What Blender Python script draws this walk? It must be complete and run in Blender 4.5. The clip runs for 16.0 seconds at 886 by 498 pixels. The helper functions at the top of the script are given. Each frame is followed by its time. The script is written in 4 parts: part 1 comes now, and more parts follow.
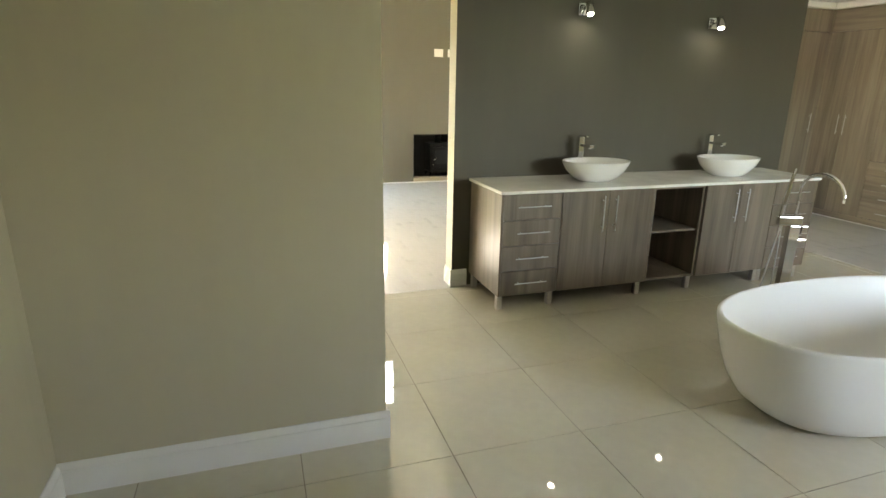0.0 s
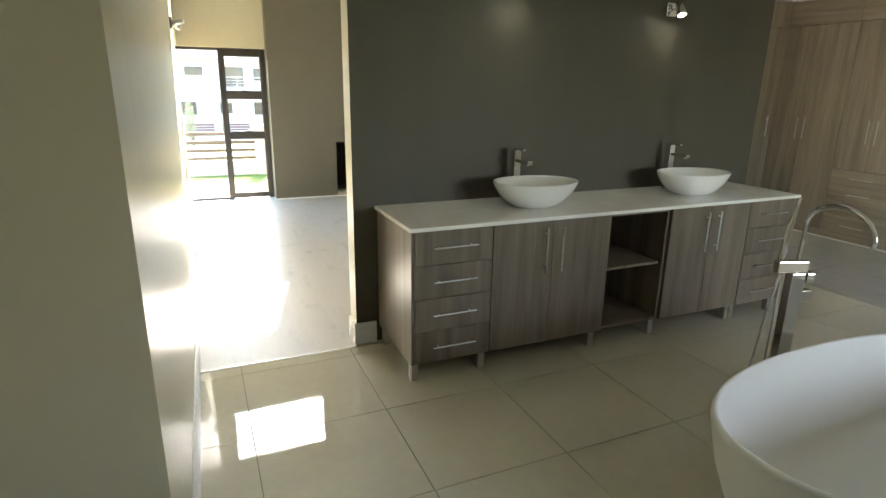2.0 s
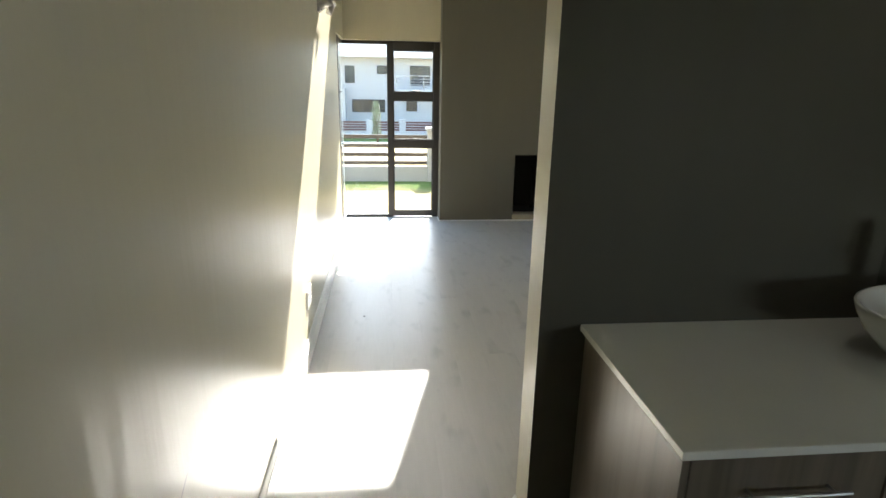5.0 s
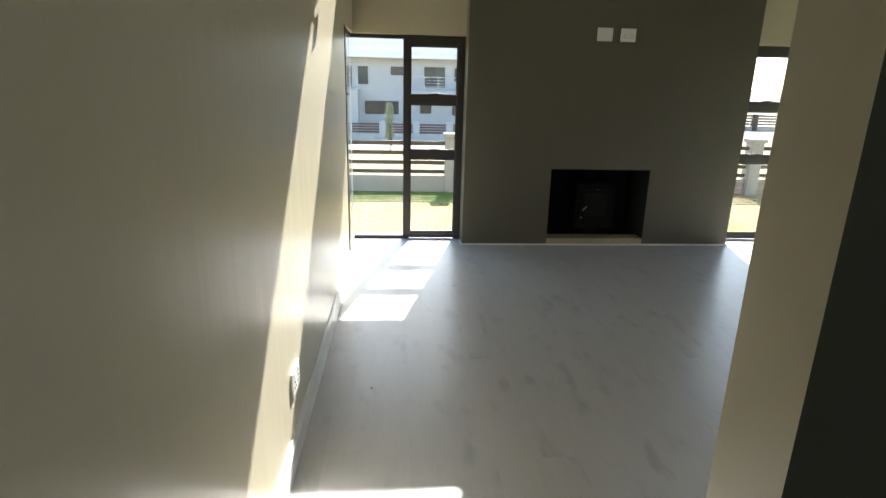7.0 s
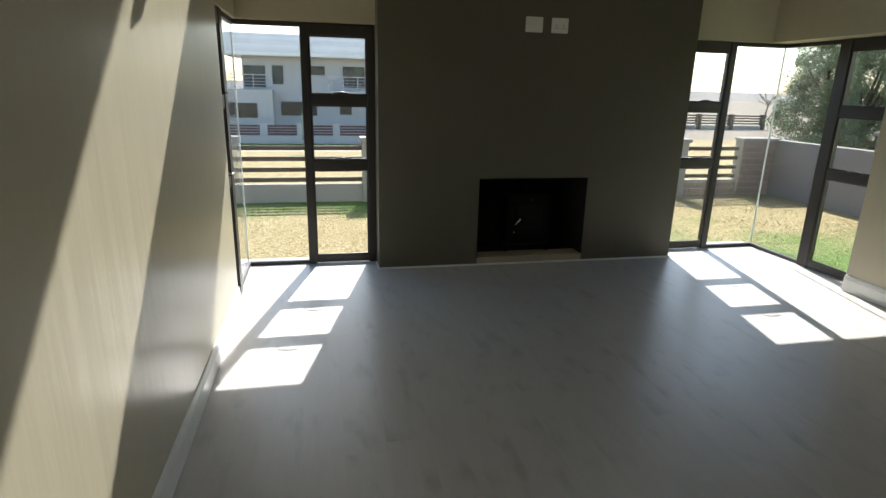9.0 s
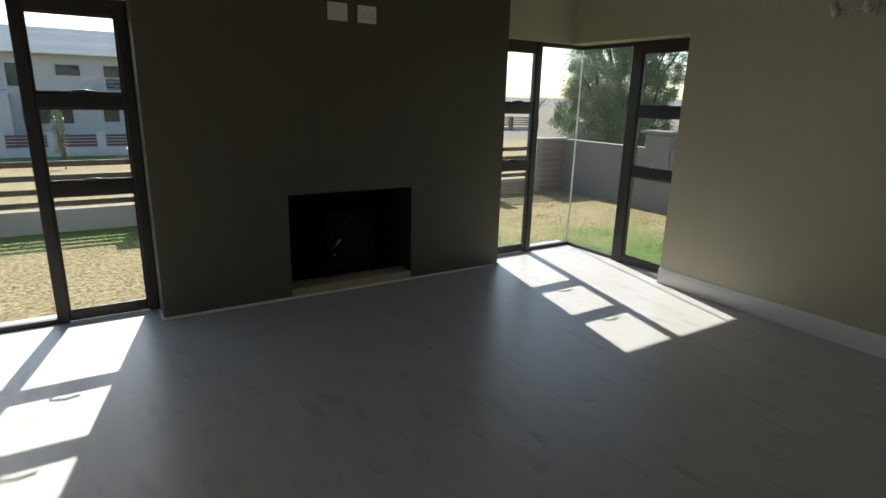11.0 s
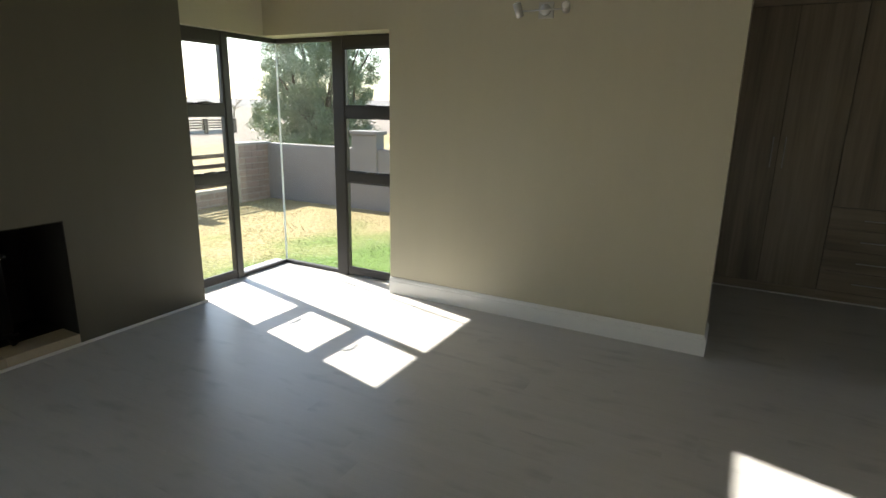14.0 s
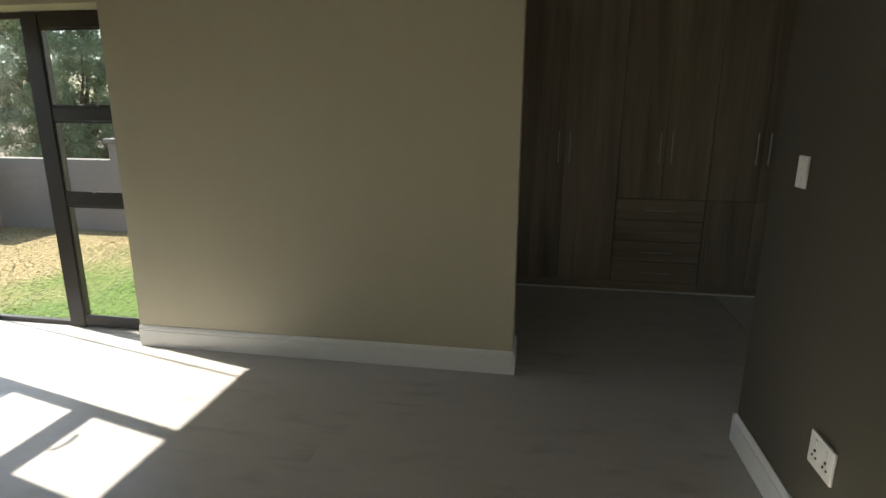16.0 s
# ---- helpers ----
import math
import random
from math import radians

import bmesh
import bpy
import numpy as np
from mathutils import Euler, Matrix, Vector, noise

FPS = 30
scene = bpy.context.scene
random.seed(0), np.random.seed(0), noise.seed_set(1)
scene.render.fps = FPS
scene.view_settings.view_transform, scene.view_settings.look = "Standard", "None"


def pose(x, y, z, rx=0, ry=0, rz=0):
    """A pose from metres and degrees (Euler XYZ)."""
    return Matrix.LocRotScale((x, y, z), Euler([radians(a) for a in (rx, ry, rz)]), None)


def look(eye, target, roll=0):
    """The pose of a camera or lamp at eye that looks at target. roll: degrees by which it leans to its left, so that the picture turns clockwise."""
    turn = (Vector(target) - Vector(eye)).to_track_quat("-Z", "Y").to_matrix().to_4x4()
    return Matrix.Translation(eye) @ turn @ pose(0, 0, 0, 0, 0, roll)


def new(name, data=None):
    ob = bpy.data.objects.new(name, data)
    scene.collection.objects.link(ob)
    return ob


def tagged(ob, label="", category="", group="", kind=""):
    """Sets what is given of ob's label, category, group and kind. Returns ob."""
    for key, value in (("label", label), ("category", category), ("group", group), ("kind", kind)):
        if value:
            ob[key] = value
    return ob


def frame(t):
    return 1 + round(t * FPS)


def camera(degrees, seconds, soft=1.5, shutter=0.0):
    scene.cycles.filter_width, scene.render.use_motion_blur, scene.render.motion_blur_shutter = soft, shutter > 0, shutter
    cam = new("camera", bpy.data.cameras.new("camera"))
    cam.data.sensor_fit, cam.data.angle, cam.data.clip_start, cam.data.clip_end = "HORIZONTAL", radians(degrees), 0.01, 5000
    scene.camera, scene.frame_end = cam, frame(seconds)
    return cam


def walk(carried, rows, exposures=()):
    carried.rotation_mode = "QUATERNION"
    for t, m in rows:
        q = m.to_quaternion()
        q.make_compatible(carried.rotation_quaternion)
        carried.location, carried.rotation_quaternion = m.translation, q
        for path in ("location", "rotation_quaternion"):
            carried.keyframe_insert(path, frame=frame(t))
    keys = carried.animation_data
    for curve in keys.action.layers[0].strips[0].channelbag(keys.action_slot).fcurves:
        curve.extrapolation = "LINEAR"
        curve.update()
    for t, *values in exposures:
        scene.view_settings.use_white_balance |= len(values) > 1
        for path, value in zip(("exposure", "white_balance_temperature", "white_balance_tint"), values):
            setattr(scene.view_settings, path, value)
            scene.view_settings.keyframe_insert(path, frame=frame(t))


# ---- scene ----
cam = camera(76.9, 16.0)
PATH = [
    (0, (-0.513, 0.129, 1.611), (0.096, 1.95, 1.051), 1.0),
    (0.5, (-0.366, 0.306, 1.591), (0.329, 2.097, 1.038), 1.0),
    (1, (-0.198, 0.539, 1.593), (0.55, 2.31, 1.042), 1.0),
    (1.5, (-0.035, 0.769, 1.594), (0.741, 2.53, 1.048), 0.9),
    (2, (0.127, 1.031, 1.609), (0.899, 2.791, 1.056), 0.9),
    (2.5, (0.211, 1.301, 1.619), (0.954, 3.073, 1.065), 1.0),
    (3, (0.277, 1.575, 1.633), (0.955, 3.371, 1.072), 1.0),
    (3.5, (0.355, 1.839, 1.652), (0.919, 3.673, 1.086), 0.9),
    (4, (0.401, 2.135, 1.667), (0.838, 4.002, 1.098), 1.0),
    (4.5, (0.452, 2.425, 1.648), (0.779, 4.315, 1.082), 1.0),
    (5, (0.492, 2.726, 1.627), (0.686, 4.634, 1.06), 1.0),
    (5.2, (0.48, 2.832, 1.631), (0.65, 4.742, 1.061), 1.1),
    (7.3, (0.464, 3.861, 1.623), (0.618, 5.774, 1.061), 1.4),
    (7.5, (0.483, 3.944, 1.627), (0.649, 5.856, 1.064), 1.3),
    (8, (0.542, 4.138, 1.617), (0.771, 6.044, 1.058), 1.4),
    (8.2, (0.572, 4.225, 1.615), (0.826, 6.128, 1.056), 1.3),
    (10.3, (0.717, 5.106, 1.571), (1.536, 6.852, 1.039), 1.8),
    (10.5, (0.731, 5.181, 1.569), (1.622, 6.892, 1.04), 1.7),
    (11, (0.801, 5.305, 1.555), (1.839, 6.933, 1.031), 1.5),
    (11.5, (0.836, 5.43, 1.573), (2.008, 6.965, 1.051), 1.4),
    (12, (0.891, 5.557, 1.578), (2.202, 6.975, 1.06), 1.2),
    (12.5, (0.905, 5.66, 1.607), (2.339, 6.953, 1.084), 1.3),
    (13, (0.975, 5.729, 1.599), (2.521, 6.886, 1.079), 1.2),
    (13.5, (1.117, 5.748, 1.573), (2.743, 6.796, 1.063), 1.2),
    (14, (1.249, 5.776, 1.551), (2.955, 6.692, 1.051), 1.1),
    (14.5, (1.398, 5.806, 1.55), (3.171, 6.587, 1.051), 0.9),
    (15, (1.558, 5.808, 1.529), (3.391, 6.439, 1.037), 0.5),
    (15.5, (1.745, 5.78, 1.523), (3.63, 6.245, 1.04), 0.4),
    (16, (1.962, 5.769, 1.514), (3.875, 6.092, 1.029), 0.2),
]
EXPOSURES = [(0, 5.2, 7000, 10), (1, 4.9, 6900, 10), (2, 4.55, 6700, 10), (3, 4.1, 6350, 10), (4, 3.68, 6280, 10), (5, 3.24, 6300, 10), (7.5, 2.42, 6250, 10),
             (8.2, 2.15, 6250, 10), (10.5, 1.18, 6150, 10), (11.5, 1.36, 6200, 10), (12.5, 1.9, 6350, 10), (13.5, 2.25, 6400, 10), (14.5, 2.0, 6400, 10), (16, 1.82, 6650, 10)]
walk(cam, [(t, look(eye, target, roll)) for t, eye, target, roll in PATH], EXPOSURES)

# ---- world, sun, exposure ----
SUN_WAY = Vector((-0.245, -1.0, -0.882)).normalized()   # the way the sunlight travels
world = bpy.data.worlds.new("sky")
scene.world = world
world.use_nodes = True
wn = world.node_tree.nodes
wl = world.node_tree.links
sky = wn.new("ShaderNodeTexSky")
sky.sky_type, sky.sun_disc = "NISHITA", False
sky.sun_elevation = math.asin(-SUN_WAY.z)
sky.sun_rotation = math.atan2(-SUN_WAY.x, -SUN_WAY.y)
sky.dust_density, sky.ozone_density = 1.3, 1.2
wl.new(sky.outputs[0], wn["Background"].inputs[0])
wn["Background"].inputs[1].default_value = 0.11

sun = new("sun", bpy.data.lights.new("sun", "SUN"))
sun.data.energy, sun.data.angle, sun.data.color = 4.2, radians(0.55), (1.0, 0.95, 0.86)
sun.matrix_world = look((0, 0, 30), Vector((0, 0, 30)) + SUN_WAY)


def window_light(name, eye, target, w, h, energy):
    """The sky's light in an opening."""
    ob = new(name, bpy.data.lights.new(name, "AREA"))
    ob.data.shape, ob.data.size, ob.data.size_y = "RECTANGLE", w, h
    ob.data.energy, ob.data.color = energy, (1.0, 0.95, 0.93)
    ob.matrix_world = look(eye, target)
    return ob


window_light("bath_window_light", (4.2, -1.70, 1.55), (4.0, 2.0, 1.2), 2.3, 1.05, 2.1)


# ---- materials ----
def mat(name, color, rough=0.5, metal=0.0, tint=0.06, grain=40.0, stain=2.0, bump=0.0, bump_scale=120.0,
        stretch=(1, 1, 1), spec=0.5, rough_var=0.05, per_piece=0.0, coat=0.0, depth=0.002):
    """A surface with two scales of variation in colour and gloss and a fine relief."""
    m = bpy.data.materials.new(name)
    m.use_nodes = True
    n, l = m.node_tree.nodes, m.node_tree.links
    p = n["Principled BSDF"]
    tc = n.new("ShaderNodeTexCoord")
    mp = n.new("ShaderNodeMapping")
    mp.inputs["Scale"].default_value = stretch
    l.new(tc.outputs["Object"], mp.inputs[0])
    fine, broad = n.new("ShaderNodeTexNoise"), n.new("ShaderNodeTexNoise")
    fine.inputs["Scale"].default_value, fine.inputs["Detail"].default_value = grain, 4
    broad.inputs["Scale"].default_value, broad.inputs["Detail"].default_value = stain, 3
    l.new(mp.outputs[0], fine.inputs["Vector"])
    l.new(mp.outputs[0], broad.inputs["Vector"])
    add = n.new("ShaderNodeMath")
    add.operation = "ADD"
    l.new(fine.outputs[0], add.inputs[0])
    l.new(broad.outputs[0], add.inputs[1])
    last = add.outputs[0]
    if per_piece:
        info, mul, ad2 = n.new("ShaderNodeObjectInfo"), n.new("ShaderNodeMath"), n.new("ShaderNodeMath")
        mul.operation, ad2.operation = "MULTIPLY_ADD", "ADD"
        mul.inputs[1].default_value, mul.inputs[2].default_value = per_piece, -per_piece / 2
        l.new(info.outputs["Random"], mul.inputs[0])
        l.new(mul.outputs[0], ad2.inputs[0])
        l.new(last, ad2.inputs[1])
        last = ad2.outputs[0]
    ramp = n.new("ShaderNodeMapRange")
    ramp.inputs[1].default_value, ramp.inputs[2].default_value = 0.5, 1.5
    ramp.inputs[3].default_value, ramp.inputs[4].default_value = 1 - tint, 1 + tint
    l.new(last, ramp.inputs[0])
    mix = n.new("ShaderNodeVectorMath")
    mix.operation = "SCALE"
    mix.inputs[0].default_value = color
    l.new(ramp.outputs[0], mix.inputs["Scale"])
    l.new(mix.outputs[0], p.inputs["Base Color"])
    rr = n.new("ShaderNodeMapRange")
    rr.inputs[1].default_value, rr.inputs[2].default_value = 0.3, 0.7
    rr.inputs[3].default_value, rr.inputs[4].default_value = max(0.0, rough - rough_var), rough + rough_var
    l.new(broad.outputs[0], rr.inputs[0])
    l.new(rr.outputs[0], p.inputs["Roughness"])
    p.inputs["Metallic"].default_value = metal
    p.inputs["Specular IOR Level"].default_value = spec
    p.inputs["Coat Weight"].default_value = coat
    if bump:
        bn, bt = n.new("ShaderNodeBump"), n.new("ShaderNodeTexNoise")
        bt.inputs["Scale"].default_value, bt.inputs["Detail"].default_value = bump_scale, 3
        l.new(mp.outputs[0], bt.inputs["Vector"])
        bn.inputs["Strength"].default_value, bn.inputs["Distance"].default_value = bump, depth
        l.new(bt.outputs[0], bn.inputs["Height"])
        l.new(bn.outputs[0], p.inputs["Normal"])
    return m


def wood_mat(name, dark, light, rough, axis, scale=1.0, per_piece=0.3, knots=0.0, relief=0.08, gloss_var=0.06):
    """Printed wood grain running along one axis (0 x, 1 y, 2 z)."""
    m = bpy.data.materials.new(name)
    m.use_nodes = True
    n, l = m.node_tree.nodes, m.node_tree.links
    p = n["Principled BSDF"]
    tc, mp, info = n.new("ShaderNodeTexCoord"), n.new("ShaderNodeMapping"), n.new("ShaderNodeObjectInfo")
    st = [14.0 * scale] * 3
    st[axis] = 0.7 * scale
    mp.inputs["Scale"].default_value = st
    off = n.new("ShaderNodeVectorMath")
    off.operation = "SCALE"
    off.inputs[0].default_value = (7.3, 3.1, 5.7)
    l.new(info.outputs["Random"], off.inputs["Scale"])
    ad = n.new("ShaderNodeVectorMath")
    ad.operation = "ADD"
    l.new(tc.outputs["Object"], ad.inputs[0])
    l.new(off.outputs[0], ad.inputs[1])
    l.new(ad.outputs[0], mp.inputs[0])
    a, b = n.new("ShaderNodeTexNoise"), n.new("ShaderNodeTexNoise")
    a.inputs["Scale"].default_value, a.inputs["Detail"].default_value, a.inputs["Distortion"].default_value = 1.0, 5, 0.6
    b.inputs["Scale"].default_value, b.inputs["Detail"].default_value = 6.0, 4
    l.new(mp.outputs[0], a.inputs["Vector"])
    l.new(mp.outputs[0], b.inputs["Vector"])
    mx = n.new("ShaderNodeMath")
    mx.operation = "MULTIPLY_ADD"
    mx.inputs[1].default_value = 0.35
    l.new(b.outputs[0], mx.inputs[0])
    l.new(a.outputs[0], mx.inputs[2])
    last = mx.outputs[0]
    vary = n.new("ShaderNodeMath")
    vary.operation = "MULTIPLY_ADD"
    vary.inputs[1].default_value = per_piece
    l.new(info.outputs["Random"], vary.inputs[0])
    l.new(last, vary.inputs[2])
    ramp = n.new("ShaderNodeValToRGB")
    ramp.color_ramp.elements[0].position, ramp.color_ramp.elements[0].color = 0.42, (*dark, 1)
    ramp.color_ramp.elements[1].position, ramp.color_ramp.elements[1].color = 0.95 + per_piece / 2, (*light, 1)
    l.new(vary.outputs[0], ramp.inputs[0])
    out = ramp.outputs[0]
    if knots:
        k, km, kr = n.new("ShaderNodeTexNoise"), n.new("ShaderNodeMapping"), n.new("ShaderNodeValToRGB")
        ks = [7.0] * 3
        ks[axis] = 2.4
        km.inputs["Scale"].default_value = ks
        km.inputs["Rotation"].default_value = (0, 0, 0.45)
        l.new(ad.outputs[0], km.inputs[0])
        l.new(km.outputs[0], k.inputs["Vector"])
        k.inputs["Scale"].default_value, k.inputs["Detail"].default_value = 1.0, 2
        kr.color_ramp.elements[0].position, kr.color_ramp.elements[0].color = 0.24, (1 - knots, 1 - knots, 1 - knots, 1)
        kr.color_ramp.elements[1].position, kr.color_ramp.elements[1].color = 0.335, (1, 1, 1, 1)
        l.new(k.outputs[0], kr.inputs[0])
        ml = n.new("ShaderNodeMix")
        ml.data_type, ml.blend_type = "RGBA", "MULTIPLY"
        ml.inputs[0].default_value = 1.0
        l.new(out, ml.inputs[6])
        l.new(kr.outputs[0], ml.inputs[7])
        out = ml.outputs[2]
    l.new(out, p.inputs["Base Color"])
    rg = n.new("ShaderNodeMapRange")
    rg.inputs[3].default_value, rg.inputs[4].default_value = rough - gloss_var, rough + gloss_var
    l.new(b.outputs[0], rg.inputs[0])
    l.new(rg.outputs[0], p.inputs["Roughness"])
    bn = n.new("ShaderNodeBump")
    bn.inputs["Strength"].default_value, bn.inputs["Distance"].default_value = relief, 0.002
    l.new(b.outputs[0], bn.inputs["Height"])
    l.new(bn.outputs[0], p.inputs["Normal"])
    return m


def laminate_mat(name, color, rough):
    """Smooth printed laminate: soft long clouds and a few faint knot smudges."""
    m = bpy.data.materials.new(name)
    m.use_nodes = True
    n, l = m.node_tree.nodes, m.node_tree.links
    p = n["Principled BSDF"]
    tc, info = n.new("ShaderNodeTexCoord"), n.new("ShaderNodeObjectInfo")
    off, ad = n.new("ShaderNodeVectorMath"), n.new("ShaderNodeVectorMath")
    off.operation, ad.operation = "SCALE", "ADD"
    off.inputs[0].default_value = (17.3, 23.1, 5.7)
    l.new(info.outputs["Random"], off.inputs["Scale"])
    l.new(tc.outputs["Object"], ad.inputs[0])
    l.new(off.outputs[0], ad.inputs[1])

    def layer(stretch, turn, detail, lo, hi, a, b):
        mp, t, r = n.new("ShaderNodeMapping"), n.new("ShaderNodeTexNoise"), n.new("ShaderNodeMapRange")
        mp.inputs["Scale"].default_value, mp.inputs["Rotation"].default_value = stretch, (0, 0, turn)
        l.new(ad.outputs[0], mp.inputs[0])
        l.new(mp.outputs[0], t.inputs["Vector"])
        t.inputs["Scale"].default_value, t.inputs["Detail"].default_value = 1.0, detail
        r.interpolation_type = "SMOOTHSTEP"
        r.inputs[1].default_value, r.inputs[2].default_value, r.inputs[3].default_value, r.inputs[4].default_value = lo, hi, a, b
        l.new(t.outputs[0], r.inputs[0])
        return r.outputs[0]

    cloud = layer((7, 1.1, 1), 0.0, 3, 0.3, 0.7, 0.975, 1.025)
    grain = layer((90, 5, 1), 0.0, 2, 0.3, 0.7, 0.985, 1.015)
    knot = layer((9, 3.4, 1), 0.22, 2, 0.20, 0.47, 0.80, 1.0)
    m1, m2, sc = n.new("ShaderNodeMath"), n.new("ShaderNodeMath"), n.new("ShaderNodeVectorMath")
    m1.operation = m2.operation = "MULTIPLY"
    sc.operation = "SCALE"
    sc.inputs[0].default_value = color
    l.new(cloud, m1.inputs[0])
    l.new(grain, m1.inputs[1])
    l.new(m1.outputs[0], m2.inputs[0])
    l.new(knot, m2.inputs[1])
    l.new(m2.outputs[0], sc.inputs["Scale"])
    l.new(sc.outputs[0], p.inputs["Base Color"])
    l.new(layer((3, 0.8, 1), 0.0, 2, 0.3, 0.7, rough - 0.012, rough + 0.012), p.inputs["Roughness"])
    p.inputs["Specular IOR Level"].default_value = 0.42
    return m


def glass_mat():
    """Clear pane: see-through with a Fresnel gloss and a little dust."""
    m = bpy.data.materials.new("window_glass")
    m.use_nodes = True
    n, l = m.node_tree.nodes, m.node_tree.links
    n.remove(n["Principled BSDF"])
    tr, gl, fr, mx = n.new("ShaderNodeBsdfTransparent"), n.new("ShaderNodeBsdfGlossy"), n.new("ShaderNodeLayerWeight"), n.new("ShaderNodeMixShader")
    tr.inputs[0].default_value = (0.93, 0.96, 0.95, 1)
    gl.inputs["Roughness"].default_value = 0.0
    fr.inputs[0].default_value = 0.5
    pw, sc = n.new("ShaderNodeMath"), n.new("ShaderNodeMath")
    pw.operation, sc.operation = "POWER", "MULTIPLY_ADD"
    pw.inputs[1].default_value, sc.inputs[1].default_value, sc.inputs[2].default_value = 5.0, 0.6, 0.022
    l.new(fr.outputs["Facing"], pw.inputs[0])
    l.new(pw.outputs[0], sc.inputs[0])
    l.new(sc.outputs[0], mx.inputs[0])
    l.new(tr.outputs[0], mx.inputs[1])
    l.new(gl.outputs[0], mx.inputs[2])
    df, m2, ns, mr = n.new("ShaderNodeBsdfDiffuse"), n.new("ShaderNodeMixShader"), n.new("ShaderNodeTexNoise"), n.new("ShaderNodeMapRange")
    df.inputs[0].default_value = (0.7, 0.72, 0.7, 1)
    tc = n.new("ShaderNodeTexCoord")
    mp = n.new("ShaderNodeMapping")
    mp.inputs["Scale"].default_value = (6, 6, 0.5)
    l.new(tc.outputs["Object"], mp.inputs[0])
    l.new(mp.outputs[0], ns.inputs["Vector"])
    mr.inputs[1].default_value, mr.inputs[2].default_value = 0.52, 0.8
    mr.inputs[3].default_value, mr.inputs[4].default_value = 0.012, 0.05
    l.new(ns.outputs[0], mr.inputs[0])
    l.new(mr.outputs[0], m2.inputs[0])
    l.new(mx.outputs[0], m2.inputs[1])
    l.new(df.outputs[0], m2.inputs[2])
    l.new(m2.outputs[0], n["Material Output"].inputs[0])
    return m


def grass_mat(name, green, straw, edge0, edge1):
    """Lawn that turns from watered green to dry straw with the distance from the house."""
    m = bpy.data.materials.new(name)
    m.use_nodes = True
    n, l = m.node_tree.nodes, m.node_tree.links
    p = n["Principled BSDF"]
    tc, sep = n.new("ShaderNodeNewGeometry"), n.new("ShaderNodeSeparateXYZ")
    l.new(tc.outputs["Position"], sep.inputs[0])
    ns, n2 = n.new("ShaderNodeTexNoise"), n.new("ShaderNodeTexNoise")
    ns.inputs["Scale"].default_value, ns.inputs["Detail"].default_value = 1.1, 5
    n2.inputs["Scale"].default_value, n2.inputs["Detail"].default_value = 22, 6
    l.new(tc.outputs["Position"], ns.inputs["Vector"])
    l.new(tc.outputs["Position"], n2.inputs["Vector"])
    # dry on the street side and on the boundary's strip, green beside the house
    mid, flip, turn = n.new("ShaderNodeMath"), n.new("ShaderNodeMapRange"), n.new("ShaderNodeMath")
    mid.operation, turn.operation = "SUBTRACT", "MULTIPLY"
    mid.inputs[1].default_value = 11.3
    l.new(sep.outputs["Y"], mid.inputs[0])
    flip.inputs[1].default_value, flip.inputs[2].default_value = 2.0, 4.5
    flip.inputs[3].default_value, flip.inputs[4].default_value = -1.6, 0.8
    l.new(sep.outputs["X"], flip.inputs[0])
    away = n.new("ShaderNodeMapRange")
    away.inputs[1].default_value, away.inputs[2].default_value = 5.0, 10.5
    away.inputs[3].default_value, away.inputs[4].default_value = -1.3, 1.1
    l.new(sep.outputs["X"], away.inputs[0])
    far_off = n.new("ShaderNodeMath")
    far_off.operation = "ADD"
    l.new(mid.outputs[0], far_off.inputs[0])
    l.new(away.outputs[0], far_off.inputs[1])
    l.new(far_off.outputs[0], turn.inputs[0])
    l.new(flip.outputs[0], turn.inputs[1])
    street, both = n.new("ShaderNodeMath"), n.new("ShaderNodeMath")
    street.operation, both.operation = "GREATER_THAN", "MULTIPLY_ADD"
    street.inputs[1].default_value, both.inputs[1].default_value = 14.1, 40.0
    l.new(sep.outputs["Y"], street.inputs[0])
    l.new(street.outputs[0], both.inputs[0])
    l.new(turn.outputs[0], both.inputs[2])
    a = n.new("ShaderNodeMath")
    a.operation = "MULTIPLY_ADD"
    a.inputs[1].default_value = 3.6
    l.new(ns.outputs[0], a.inputs[0])
    l.new(both.outputs[0], a.inputs[2])
    mr = n.new("ShaderNodeMapRange")
    mr.inputs[1].default_value, mr.inputs[2].default_value = edge0, edge1
    l.new(a.outputs[0], mr.inputs[0])
    c = n.new("ShaderNodeMix")
    c.data_type = "RGBA"
    c.inputs[6].default_value, c.inputs[7].default_value = (*green, 1), (*straw, 1)
    l.new(mr.outputs[0], c.inputs[0])
    d = n.new("ShaderNodeMix")
    d.data_type, d.blend_type = "RGBA", "MULTIPLY"
    d.inputs[0].default_value = 1.0
    rr = n.new("ShaderNodeValToRGB")
    rr.color_ramp.elements[0].position, rr.color_ramp.elements[0].color = 0.38, (0.52, 0.47, 0.42, 1)
    rr.color_ramp.elements[1].position, rr.color_ramp.elements[1].color = 0.6, (1.15, 1.12, 1.05, 1)
    l.new(n2.outputs[0], rr.inputs[0])
    veld, soil = n.new("ShaderNodeMapRange"), n.new("ShaderNodeMix")
    soil.data_type = "RGBA"
    veld.inputs[1].default_value, veld.inputs[2].default_value = 44.5, 47.0
    l.new(sep.outputs["Y"], veld.inputs[0])
    l.new(veld.outputs[0], soil.inputs[0])
    l.new(c.outputs[2], soil.inputs[6])
    soil.inputs[7].default_value = (0.25, 0.212, 0.188, 1)     # fallow field beyond the far fence, paled for the distant haze
    l.new(soil.outputs[2], d.inputs[6])
